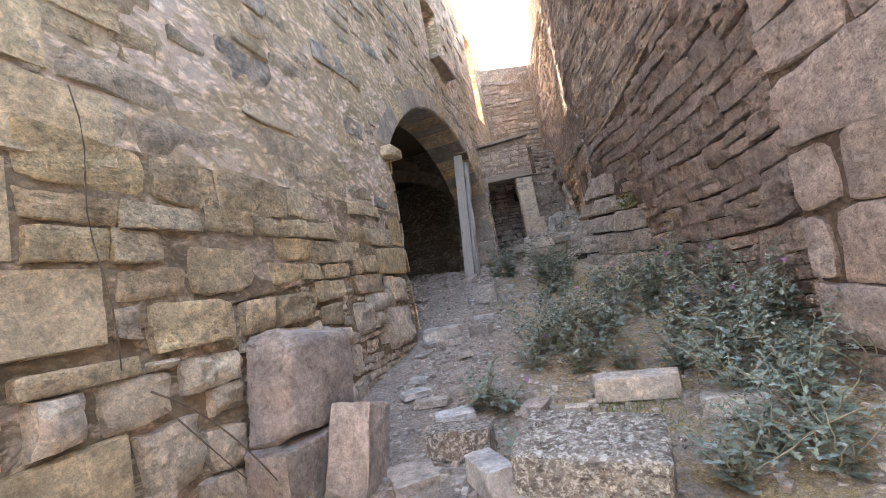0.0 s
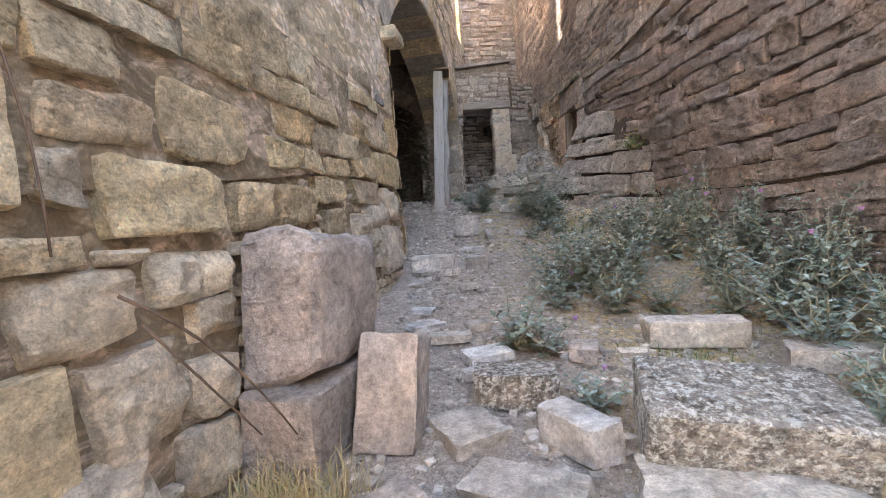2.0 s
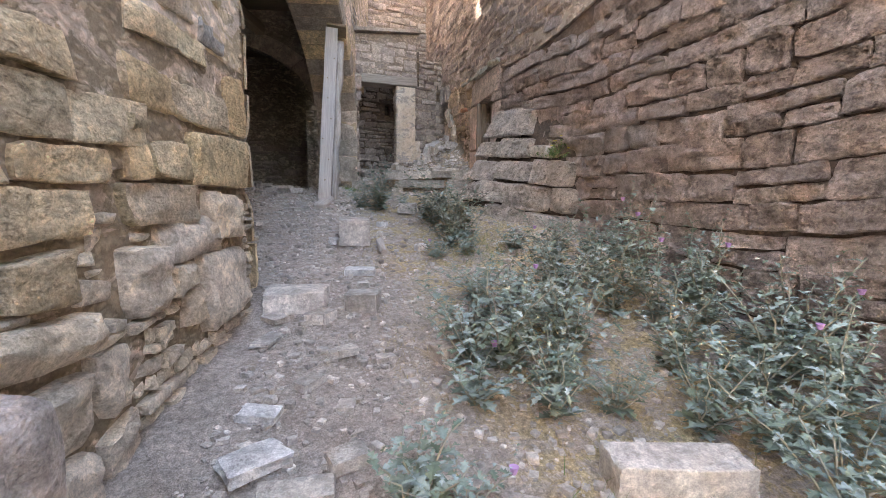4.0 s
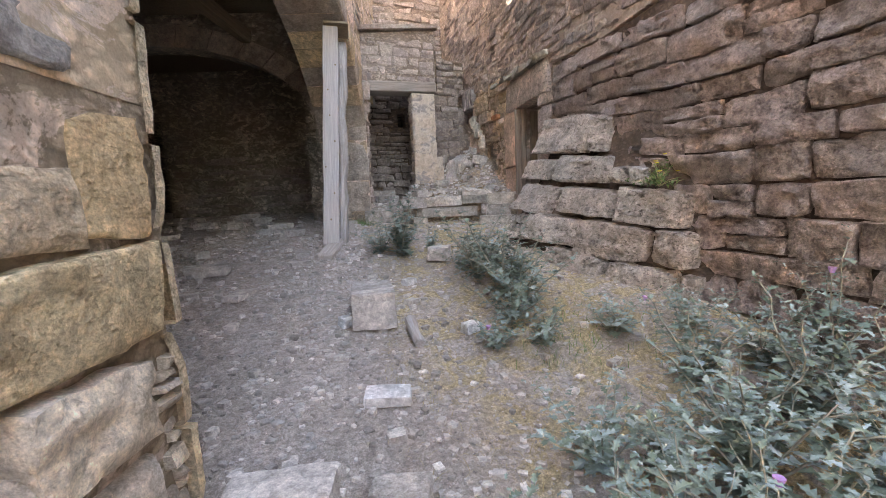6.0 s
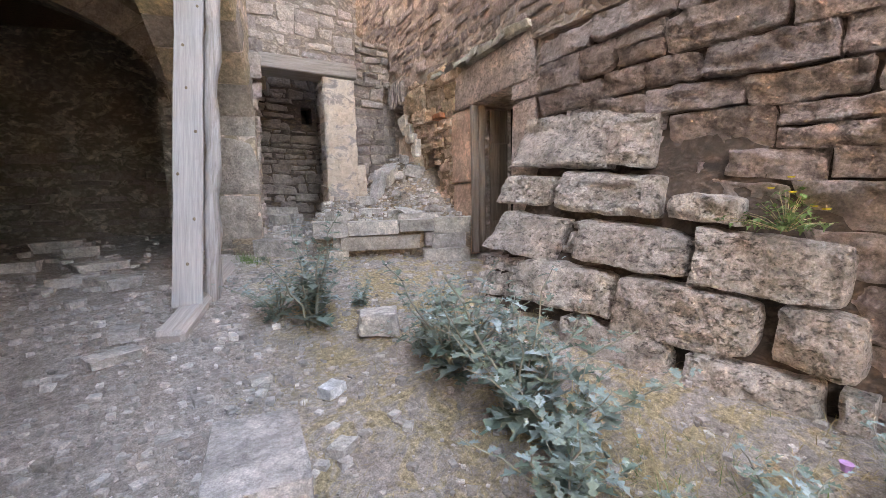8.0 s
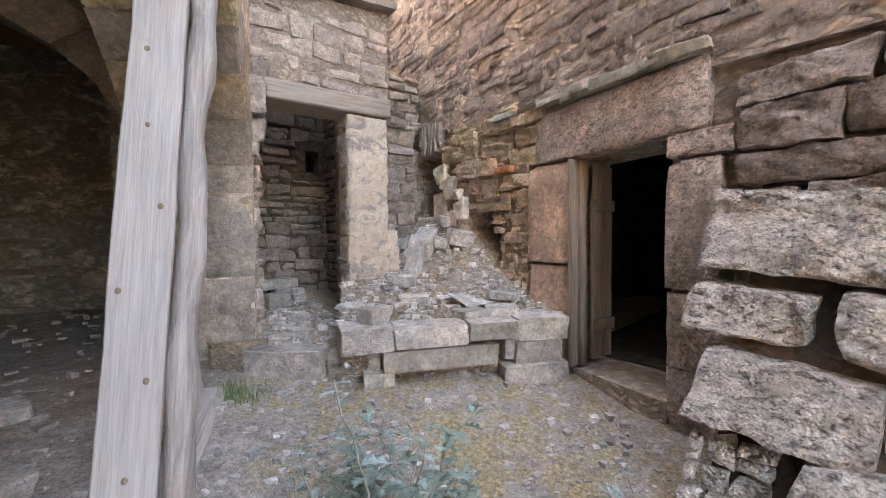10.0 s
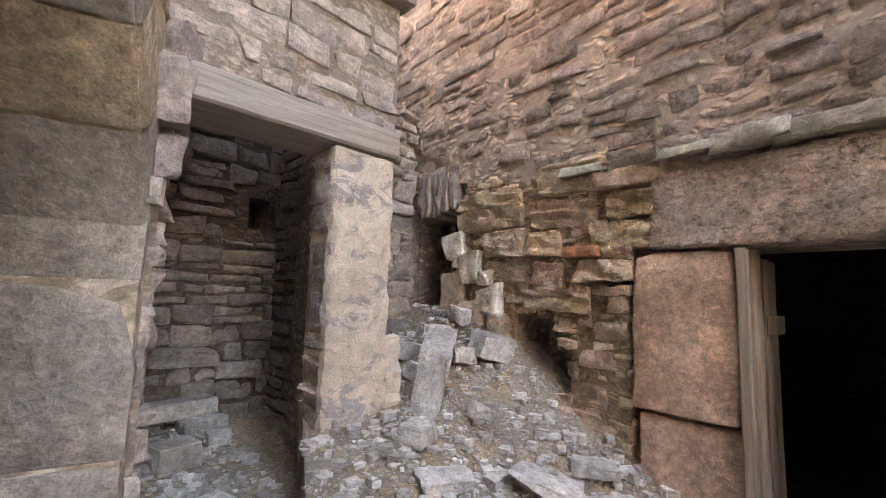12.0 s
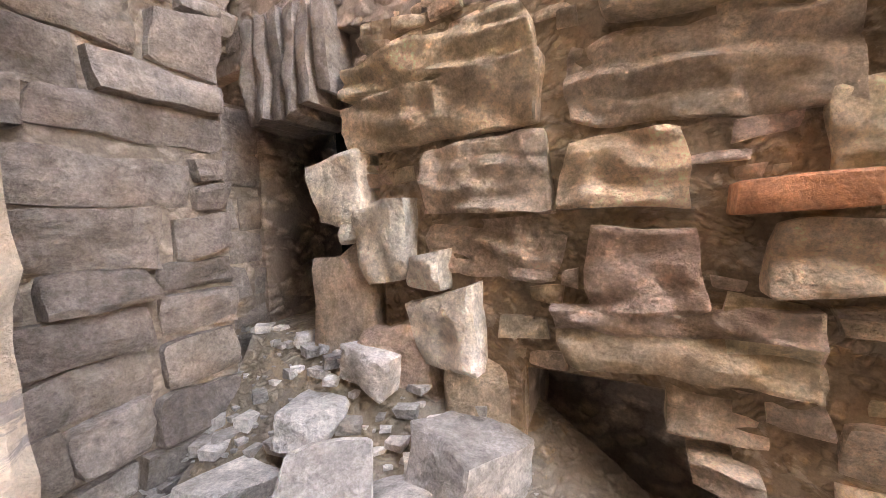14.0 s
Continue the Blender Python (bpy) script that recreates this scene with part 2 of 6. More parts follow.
M_SLATE = stone_mat("slate_grey_brown", [(0.33, 0.27, 0.24), (0.39, 0.33, 0.29), (0.28, 0.23, 0.205), (0.42, 0.34, 0.28)], (0.36, 0.28, 0.2), 0.3, pits=0.15, layered=0.6)
M_BACK = stone_mat("back_stone", [(0.44, 0.36, 0.31), (0.51, 0.42, 0.36), (0.38, 0.31, 0.28), (0.55, 0.46, 0.38)], (0.26, 0.21, 0.18), 0.4, pits=0.2, layered=0.4)
M_BACK_MORTAR = plaster_mat("mortar_back", (0.42, 0.34, 0.28), (0.37, 0.29, 0.23), (0.52, 0.42, 0.34), 0.4, 14.0)
# mortar coloured dark, painting shade between the slate courses
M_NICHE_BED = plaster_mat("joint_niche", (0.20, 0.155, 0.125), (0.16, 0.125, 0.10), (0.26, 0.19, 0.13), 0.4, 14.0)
M_PILLAR = plaster_mat("render_pillar", (0.64, 0.54, 0.44), (0.60, 0.48, 0.37), (0.38, 0.33, 0.30), 0.1, 5.0, 0.0, 3.6, 0.54)
M_ROOM = plaster_mat("render_room", (0.42, 0.365, 0.295), (0.33, 0.285, 0.23), (0.64, 0.56, 0.46), 0.5, 8.0)
# near-black colour that paints the shade inside closed rooms
M_INSIDE_SHADE = plaster_mat("render_inside_shade", (0.07, 0.06, 0.05), (0.09, 0.075, 0.06), (0.05, 0.045, 0.04), 0.5, 8.0)
M_LOOSE = stone_mat("loose_stone", [(0.54, 0.49, 0.44), (0.60, 0.55, 0.49), (0.48, 0.43, 0.39), (0.64, 0.59, 0.54)], (0.34, 0.29, 0.25), 0.4, pits=0.25)
M_PURPLE = stone_mat("stone_mauve_grey", [(0.40, 0.345, 0.315), (0.44, 0.385, 0.35)], (0.48, 0.40, 0.35), 0.4, pits=0.3)
M_LICHEN = stone_mat("stone_lichen", [(0.30, 0.27, 0.24), (0.33, 0.30, 0.27)], (0.28, 0.26, 0.23), 0.4, pits=0.6, lichen=0.95, lich_col=(0.62, 0.62, 0.59), ridge=0.5)
M_SLAB = stone_mat("slab_pinkish", [(0.52, 0.46, 0.42), (0.54, 0.48, 0.44)], (0.44, 0.38, 0.34), 0.3, pits=0.1)
M_WHITE = stone_mat("stone_white", [(0.66, 0.64, 0.62), (0.70, 0.68, 0.66)], (0.5, 0.47, 0.44), 0.3, pits=0.15)
M_BOARD = wood_mat("weathered_board", (0.41, 0.37, 0.345), (0.58, 0.535, 0.50), 2)
M_BARK = wood_mat("grey_trunk", (0.24, 0.205, 0.18), (0.58, 0.53, 0.495), 2)
M_BEAM = wood_mat("weathered_beam", (0.22, 0.18, 0.155), (0.44, 0.38, 0.33), 0)
M_BEAM_DARK = wood_mat("roof_beam", (0.16, 0.12, 0.08), (0.34, 0.26, 0.17), 2)
M_DOORWOOD = wood_mat("door_wood", (0.16, 0.12, 0.09), (0.34, 0.26, 0.20), 2)


def ground_mat():
    m, nt, bsdf = node_mat("earth")
    pos = nt.nodes.new("ShaderNodeNewGeometry").outputs["Position"]
    big = noise_of(nt, pos, 1.1, 6, 0.6, distort=0.5)
    mid = noise_of(nt, pos, 7.0, 8, 0.75)
    small = noise_of(nt, pos, 32.0, 6, 0.78)
    fine = noise_of(nt, pos, 110.0, 6, 0.8)
    col = mix(nt, ramp(nt, mid, [(0.38, (0.0,)), (0.62, (1.0,))]), (0.38, 0.32, 0.275), (0.56, 0.49, 0.435))
    sep = nt.nodes.new("ShaderNodeSeparateXYZ")
    nt.links.new(pos, sep.inputs[0])
    # straw-coloured moss grows away from the trodden side along the tan wall
    away = math_node(nt, "SUBTRACT", sep.outputs[0], math_node(nt, "MULTIPLY", sep.outputs[1], 0.10))
    zone = ramp(nt, math_node(nt, "ADD", away, math_node(nt, "MULTIPLY", math_node(nt, "SUBTRACT", big, 0.5), 2.0)), [(0.1, (0.0,)), (0.55, (1.0,))])
    mossy = math_node(nt, "MULTIPLY", zone, ramp(nt, noise_of(nt, pos, 3.6, 9, 0.78, distort=0.8), [(0.46, (0.0,)), (0.55, (1.0,))]))
    straw = mix(nt, ramp(nt, small, [(0.35, (0.0,)), (0.65, (1.0,))]), (0.38, 0.295, 0.165), (0.62, 0.50, 0.30))
    col = mix(nt, math_node(nt, "MULTIPLY", mossy, 0.9), col, straw)
    col = mix(nt, 1.0, col, ramp(nt, small, [(0.34, (0.58,)), (0.66, (1.36,))]), "MULTIPLY")
    col = mix(nt, 1.0, col, ramp(nt, fine, [(0.34, (0.62,)), (0.66, (1.36,))]), "MULTIPLY")
    nt.links.new(col, bsdf.inputs["Base Color"])
    bsdf.inputs["Roughness"].default_value = 0.97
    bsdf.inputs["Specular IOR Level"].default_value = 0.15
    bump_chain(nt, bsdf, [(mid, 0.6, 0.05), (small, 0.9, 0.03), (fine, 0.8, 0.01)])
    return m


M_GROUND = ground_mat()


# ---- building helpers ----
def mesh_from(name, verts, faces, material, smooth=False):
    me = bpy.data.meshes.new(name)
    me.from_pydata([tuple(v) for v in verts], [], faces)
    me.materials.append(material)
    if smooth:
        me.polygons.foreach_set("use_smooth", [True] * len(me.polygons))
        me.set_sharp_from_angle(angle=radians(38))
    me.update()
    return me


def ob_from(name, verts, faces, material, parent=None, smooth=False, local=True, label=""):
    """A mesh object whose origin lies in the middle of its vertices."""
    vs = [Vector(v) for v in verts]
    c = sum(vs, Vector()) / len(vs) if local else Vector()
    o = new(name, mesh_from(name, [v - c for v in vs], faces, material, smooth))
    o.location = c
    if parent:
        o.parent = parent
        o.location = c - parent.location
    if label:
        o["label"] = label
    return o


def part(name, bm, material, parent, label=""):
    me = bpy.data.meshes.new(name)
    bm.to_mesh(me)
    bm.free()
    me.materials.append(material)
    o = new(name, me)
    o.parent = parent
    if label:
        o["label"] = label
    return o


def thing(name, at, label, category, group=""):
    o = new(name)
    o.empty_display_size = 0.1
    o.matrix_world = at if isinstance(at, Matrix) else Matrix.Translation(at)
    return tagged(o, label, category, group)


def n3(p, k):
    return noise.noise(Vector(p) * k)


def prism(mapf, s0, s1, za0, zb0, za1, zb1, d0, d1, out):
    """A wall piece from s0 to s1; za: its foot and top at s0, zb at s1 (za0 foot at s0, zb0 foot at s1, za1 top at s0, zb1 top at s1); d0 is its face, d1 its back."""
    vs, fs = out
    b = len(vs)
    for d in (d0, d1):
        vs += [mapf(s0, za0, d), mapf(s1, zb0, d), mapf(s1, zb1, d), mapf(s0, za1, d)]
    for f in ((0, 1, 2, 3), (7, 6, 5, 4), (0, 4, 5, 1), (1, 5, 6, 2), (2, 6, 7, 3), (3, 7, 4, 0)):
        fs.append(tuple(b + i for i in f))


def block(mapf, s0, s1, z0, z1, rng, out=0.02, cell=0.2, back=0.06, bevel=0.018, rough=0.012, skew=0.1, d=0.0, most=(8, 6), strata=0.0):
    """One laid stone: a worn, uneven face with a tight rounded arris that stands proud of the joint. Returns vertices and faces."""
    w, h = s1 - s0, z1 - z0
    nu, nv = max(1, min(most[0], round(w / cell))), max(1, min(most[1], round(h / cell)))
    e0 = min(0.12 * min(w, h), bevel * 0.25)
    e1 = min(0.30 * min(w, h), bevel * rng.uniform(0.8, 1.3))
    us = [0.0, e0 / w] + [(e1 + (w - 2 * e1) * i / nu) / w for i in range(nu + 1)] + [1 - e0 / w, 1.0]
    vv = [0.0, e0 / h] + [(e1 + (h - 2 * e1) * i / nv) / h for i in range(nv + 1)] + [1 - e0 / h, 1.0]
    k = skew * min(w, h)
    cor = [(rng.uniform(-k, k) * 0.7, rng.uniform(-k, k) * 0.9) for _ in range(4)]
    cut = [rng.uniform(0.0, 1.0) ** 2 * min(w, h) * 0.22 for _ in range(4)]
    tu, tv = rng.uniform(-1, 1) * rough * 1.6, rng.uniform(-1, 1) * rough * 1.6
    seed = rng.uniform(0, 50)
    nU, nV = len(us), len(vv)
    verts, faces = [], []
    for j, v in enumerate(vv):
        for i, u in enumerate(us):
            c4 = ((1 - u) * (1 - v), u * (1 - v), u * v, (1 - u) * v)
            s = s0 + u * w + sum(c[0] * q for c, q in zip(cor, c4))
            z = z0 + v * h + sum(c[1] * q for c, q in zip(cor, c4))
            for ci, (cu, cv) in enumerate(((0, 0), (1, 0), (1, 1), (0, 1))):
                near_c = max(0.0, 1 - (abs(u - cu) * w + abs(v - cv) * h) / (2.2 * cut[ci] + 1e-6)) if cut[ci] > 0.004 else 0.0
                s += (0.5 - cu) * 2 * cut[ci] * 0.5 * near_c
                z += (0.5 - cv) * 2 * cut[ci] * 0.5 * near_c
            wob = 0.5 * rough + 0.003
            s += noise.noise((s * 9 + seed, z * 9, 3.1)) * wob
            z += noise.noise((s * 9 + seed, z * 9, 9.7)) * wob
            ring = min(i, nU - 1 - i, j, nV - 1 - j)
            if ring == 0:
                dd = -back
            else:
                dd = out + rough * 1.3 * noise.noise((s * 4.2 + seed, z * 5.5, 1.0)) + rough * 1.1 * noise.noise((s * 15 + seed, z * 15, 5.0)) + tu * (u - 0.5) + tv * (v - 0.5) + strata * rough * noise.noise((s * 2.5 + seed, z * 24 + 2.0 * noise.noise((s * 3, z * 3, seed)), 7.0))
                if ring == 1:
                    dd -= bevel * 0.45
            verts.append(mapf(s, z, d - dd))
    for j in range(nV - 1):
        for i in range(nU - 1):
            a = j * nU + i
            faces.append((a, a + 1, a + nU + 1, a + nU))
    return verts, faces


def lay(mapf, s0, s1, z0, z1, hs, ws, rng, free, slope=None, gap=0.012):
    """Rows of stones between s0..s1 and z0..z1 as rectangles; free(s, z) tells where a stone may lie; slope(s) lifts the rows."""
    res = []
    z = z0
    while z < z1 - hs[0] * 0.5:
        h = min(rng.uniform(*hs), z1 - z)
        if z1 - z - h < hs[0] * 0.6:
            h = z1 - z
        s = s0 - rng.uniform(0, ws[0])
        while s < s1:
            w = rng.uniform(*ws) * (0.75 + 0.5 * h / hs[1])
            if s1 - (s + w) < ws[0] * 0.6:
                w = s1 - s
            a, b = max(s, s0), min(s + w, s1)
            if b - a > ws[0] * 0.35:
                lift = slope((a + b) / 2) if slope else 0.0
                if h > hs[1] * 0.8 and rng.random() < 0.22 and b - a < ws[1]:
                    cuts = [(z, z + h * 0.5), (z + h * 0.5, z + h)]
                else:
                    cuts = [(z, z + h)]
                for c0, c1 in cuts:
                    if all(free(ss, zz) for ss in (a + 0.02, (a + b) / 2, b - 0.02) for zz in (c0 + lift + 0.02, c1 + lift - 0.02)):
                        g = gap * rng.uniform(0.5, 1.6)
                        res.append((a + g, b - g, c0 + lift + g * 0.8, c1 + lift - g * 0.8))
            s += w
        z += h
    return res


def clear_of(rects, pad=0.0):
    """A test that is true where none of the rectangles lies."""
    return lambda s, z: not any(a - pad < s < b + pad and c - pad < z < d + pad for a, b, c, d in rects)


def shrink(rects, g):
    return [(a + g, b - g, c + g, d - g) for a, b, c, d in rects]


class Heap:
    """Pieces gathered into one mesh."""
    def __init__(self):
        self.v, self.f = [], []

    def add(self, verts, faces):
        b = len(self.v)
        self.v += verts
        self.f += [tuple(b + i for i in f) for f in faces]

    def put(self, name, material, parent=None, label="", kind="stuff", smooth=True):
        if not self.v:
            return None
        o = new(name, mesh_from(name, self.v, self.f, material, smooth))
        if parent:
            o.parent = parent
        if kind:
            o["kind"] = kind
        if label:
            o["label"] = label
        return o


def masonry(wall, mapf, rects, material, rng, near=lambda s, z: True, limit=300, name="stone", **kw):
    """Lay the rectangles as stones: the near ones as parts of the wall, the rest joined."""
    heap = Heap()
    n = 0
    for a, b, c, d in rects:
        kk = dict(kw)
        if "out" in kk and isinstance(kk["out"], tuple):
            kk["out"] = rng.uniform(*kk["out"])
        vs, fs = block(mapf, a, b, c, d, rng, **kk)
        if n < limit and near((a + b) / 2, (c + d) / 2):
            ob_from(name, vs, fs, material, wall, smooth=True)
            n += 1
        else:
            heap.add(vs, fs)
    heap.put("stonework", material, wall)


def wall_ob(name, pieces, material, label, category="wall"):
    o = new(name, mesh_from(name, pieces[0], pieces[1], material))
    return tagged(o, label, category, kind="structure")


# ---- plan ----
A0 = Vector((-1.95, 1.55))                    # near corner of the tan building
UF, NF = Vector((0.3337, 0.9427)), Vector((-0.9427, 0.3337))


def fac(s, z, d):
    """Tan front: s along it, d into it."""
    p = A0 + UF * s + NF * d
    return (p.x, p.y, z)


def ret(s, z, d):
    """Its side, that runs off from the corner."""
    return (A0.x - s, A0.y + d + 0.02 * s, z)


RY = [-3.0, 0.0, 5.46, 6.6, 9.05, 9.97, 11.3, 12.05, 12.65, 15.0]
RX = [2.15, 2.45, 3.2, 3.33, 3.61, 3.82, 4.0, 4.08, 4.15, 4.45]


def right_x(y):
    return float(np.interp(y, RY, RX))


def rwall(y, z, d):
    return (right_x(y) + d, y, z)


def back(x, z, d):
    return (x, 11.85 + d, z)


ARCH_S0, ARCH_S1, ARCH_C, ARCH_R = 4.51, 10.84, 1.085, 3.985


def arch_z(s):
    m = (ARCH_S0 + ARCH_S1) / 2
    q = ARCH_R ** 2 - (s - m) ** 2
    return ARCH_C + math.sqrt(max(q, 0.01))


GY = [-40, -6, -2, 0, 3, 5.3, 6.7, 7.6, 9.8, 10.6, 11.2, 16, 60]
GZ = [-1.2, -0.7, -0.25, 0.0, 0.3, 0.72, 0.93, 1.06, 1.56, 1.70, 1.75, 1.85, 3.0]


def ground_z(x, y):
    z = float(np.interp(y, GY, GZ))
    k = min(1.0, max(0.0, (x - 1.2) / 2.0))
    lift = float(np.interp(y, [0, 3, 5, 8, 9.3, 11], [0.1, 0.25, 0.35, 0.40, 0.12, 0.04]))
    return z + lift * k * k * (3 - 2 * k)


def ground_at(x, y):
    fine = 0.03 * n3((x, y, 0), 1.3) + 0.012 * n3((x, y, 4), 5.0)
    return ground_z(x, y) + fine


# stones of the tan front's foot: s from, to, z from, to; by the near corner and by the arch
FOOT_NEAR = [(0.67, 0.82, 1.5, 1.7), (0.85, 1.43, 1.38, 1.69), (1.5, 1.84, 1.4, 1.66), (1.85, 2.35, 1.39, 1.65), (0.69, 1.11, 1.71, 1.92),
             (1.13, 1.68, 1.71, 2.05), (0.24, 0.79, 1.31, 1.44), (0.82, 0.99, 1.31, 1.38), (1.0, 1.45, 1.1, 1.35), (0.27, 0.51, 1.06, 1.32),
             (0.55, 0.96, 1.04, 1.31), (0.72, 1.11, 0.63, 1.05), (1.15, 1.47, 0.94, 1.14), (1.11, 1.42, 0.61, 0.89), (0.35, 0.94, 0.19, 0.67),
             (1.03, 1.41, 0.29, 0.61)]
FOOT_FAR = [(3.11, 3.52, 2.11, 2.35), (3.5, 4.11, 2.12, 2.35), (4.11, 4.43, 2.11, 2.54), (3.09, 3.3, 2.0, 2.09), (3.6, 4.43, 1.73, 2.1),
            (3.25, 3.59, 1.78, 2.0), (3.07, 3.23, 1.77, 1.98), (3.06, 3.7, 1.56, 1.8), (3.81, 4.34, 1.39, 1.73), (3.73, 4.09, 1.38, 1.59),
            (3.28, 3.93, 1.31, 1.6), (3.65, 4.36, 0.81, 1.37), (3.01, 3.33, 1.13, 1.51), (3.36, 3.63, 1.16, 1.36), (3.48, 3.71, 0.96, 1.18)]


# ---- ground ----
def build_ground():
    xs = [-60, -25, -12, -8] + [-6 + 0.1 * i for i in range(111)] + [5.4, 7, 12, 25, 60]
    ys = [-60, -25, -10, -5, -3] + [-2 + 0.1 * i for i in range(176)] + [16, 17, 20, 30, 60]
    vs = [(x, y, ground_at(x, y)) for y in ys for x in xs]
    n = len(xs)
    fs = [(j * n + i, j * n + i + 1, j * n + n + i + 1, j * n + n + i) for j in range(len(ys) - 1) for i in range(n - 1)]
    tagged(new("ground", mesh_from("ground", vs, fs, M_GROUND, True)), "trodden grey-brown earth with straw-coloured moss patches", "ground", kind="structure")


build_ground()


# ---- tan front with the wide arch ----
def build_facade():
    rng = random.Random(3)
    T = 0.85
    END = 14.3
    out = ([], [])
    prism(fac, 0, ARCH_S0, -0.6, -0.6, 2.60, 2.60, 0.05, T, out)
    prism(fac, 0, ARCH_S0, 2.60, 2.60, 12.6, 12.6, 0, T, out)
    n = 28
    for i in range(n):
        a, b = ARCH_S0 + (ARCH_S1 - ARCH_S0) * i / n, ARCH_S0 + (ARCH_S1 - ARCH_S0) * (i + 1) / n
        mid = (a + b) / 2
        if 7.7 < mid < 8.9:
            prism(fac, a, b, arch_z(a), arch_z(b), 6.55, 6.55, 0, T, out)
            prism(fac, a, b, 6.55, 6.55, 8.2, 8.2, 0.35, T, out)
            prism(fac, a, b, 8.2, 8.2, 12.6, 12.6, 0, T, out)
        else:
            prism(fac, a, b, arch_z(a), arch_z(b), 12.6, 12.6, 0, T, out)
    prism(fac, ARCH_S1, 11.30, -0.6, -0.6, 12.4, 12.37, 0, T, out)
    prism(fac, 11.30, 12.05, 5.05, 5.05, 12.37, 12.3, 0, T, out)
    prism(fac, 12.05, 12.95, 5.05, 5.05, 6.6, 6.6, 0, T, out)
    prism(fac, 12.05, 12.95, 9.5, 9.5, 11.9, 11.9, 0, T, out)
    prism(fac, 12.95, 13.2, 5.05, 5.05, 11.9, 11.9, 0, T, out)
    prism(fac, 13.2, 13.9, 5.05, 5.05, 11.2, 10.6, 0, T, out)
    prism(fac, 13.9, END, 5.05, 5.05, 10.0, 9.6, 0, T, out)
    w = wall_ob("wall_west", out, M_FACADE_UP, "tall tan sandstone front with crumbling render and a wide arch")

    def free(s, z):
        if ARCH_S0 - 0.05 < s < ARCH_S1 + 0.05 and z < (arch_z(min(max(s, ARCH_S0), ARCH_S1)) + 0.35):
            return False
        if 7.5 < s < 9.1 and 6.2 < z < 8.4:
            return False
        if 11.9 < s < 13.1 and 6.4 < z < 9.7:
            return False
        return s < END
    # dressed courses of the lower part, then flush rubble above
    foot = lambda s: 1.20 + 0.155 * s
    bed = ([], [])
    prism(fac, 0.1, ARCH_S0 - 0.004, -0.3, -0.3, 1.48, 2.00, 0.035, 0.1, bed)
    prism(fac, 0.1, ARCH_S0 - 0.004, 1.48, 2.00, 2.64, 2.64, 0.004, 0.1, bed)
    o = new("joint_bed", mesh_from("joint_bed", bed[0], bed[1], M_TAN_BED))
    o.parent = w
    corner = [(-0.1, 0.30, 1.92, 2.62), (-0.1, 0.65, 1.49, 1.92), (-0.1, 0.22, 1.06, 1.49), (-0.1, 0.70, 0.60, 1.06), (-0.1, 0.32, -0.2, 0.60)]
    big = FOOT_NEAR + FOOT_FAR
    masonry(w, fac, shrink([r for r in big if r[3] > 1.30 + 0.16 * r[0]], 0.008), M_FACADE, rng, out=(0.02, 0.045), cell=0.05, bevel=0.02, rough=0.018, skew=0.10, back=0.07, most=(14, 9))
    masonry(w, fac, shrink([r for r in big if r[3] <= 1.30 + 0.16 * r[0]], 0.008), M_FOOT, rng, out=(0.03, 0.07), cell=0.05, bevel=0.06, rough=0.026, skew=0.14, back=0.07, most=(14, 9))
    room_for = lambda s, z: free(s, z) and z > foot(s) - 0.30 and clear_of(big + corner, -0.015)(s, z)
    rects = lay(fac, 0.66, ARCH_S0 - 0.01, 1.10, 1.92, (0.16, 0.27), (0.22, 0.5), rng, room_for, gap=0.007) + lay(fac, 0.31, ARCH_S0 - 0.01, 1.92, 2.62, (0.17, 0.27), (0.26, 0.6), rng, room_for, gap=0.007)
    masonry(w, fac, rects, M_FACADE, rng, out=(0.014, 0.045), cell=0.06, bevel=0.014, rough=0.018, skew=0.12, back=0.07)
    # footing of larger rough stones, flush with the front
    foot_rects = lay(fac, 1.30, 3.05, 0.15, 1.9, (0.20, 0.34), (0.30, 0.62), rng, lambda s, z: z < foot(s) - 0.10 and clear_of(big + rects, -0.015)(s, z), gap=0.01)
    masonry(w, fac, foot_rects, M_FOOT, rng, out=(0.02, 0.07), cell=0.06, back=0.07, bevel=0.06, rough=0.028, skew=0.16)
    # small stones wedged into what is left
    pins = lay(fac, 0.05, ARCH_S0 - 0.02, 0.1, 2.6, (0.05, 0.11), (0.07, 0.2), rng, lambda s, z: z < foot(s) + 0.15 and clear_of(big + rects + foot_rects + corner, 0.0)(s, z), gap=0.006)
    masonry(w, fac, pins, M_FOOT, rng, limit=160, name="pinning_stone", out=(-0.02, 0.02), cell=0.05, back=0.04, bevel=0.02, rough=0.016, skew=0.3)
    rects = lay(fac, 0.3, ARCH_S0 - 0.30, 2.62, 4.5, (0.17, 0.34), (0.26, 0.72), rng, free, gap=0.026)
    rects = [r for r in rects if rng.random() < 0.92 - 0.11 * (r[0] + (r[2] - 2.6))]
    masonry(w, fac, rects, M_FACADE_MIX, rng, limit=120, out=(-0.002, 0.02), cell=0.08, bevel=0.016, rough=0.022, skew=0.22)
    # dressed blocks of the near arch jamb
    reveal = lambda u, z, d: fac(ARCH_S0 - d, z, u)
    rects = lay(reveal, -0.03, 0.86, 0.95, 3.42, (0.3, 0.46), (0.45, 0.9), rng, lambda s, z: True, gap=0.007)
    masonry(w, reveal, rects, M_FACADE, rng, out=(0.006, 0.022), cell=0.08, back=0.05, bevel=0.014, rough=0.012, skew=0.06, name="jamb_stone")
    up = lay(fac, 0.0, END - 0.6, 4.2, 9.5, (0.12, 0.24), (0.2, 0.55), rng, free, gap=0.03)
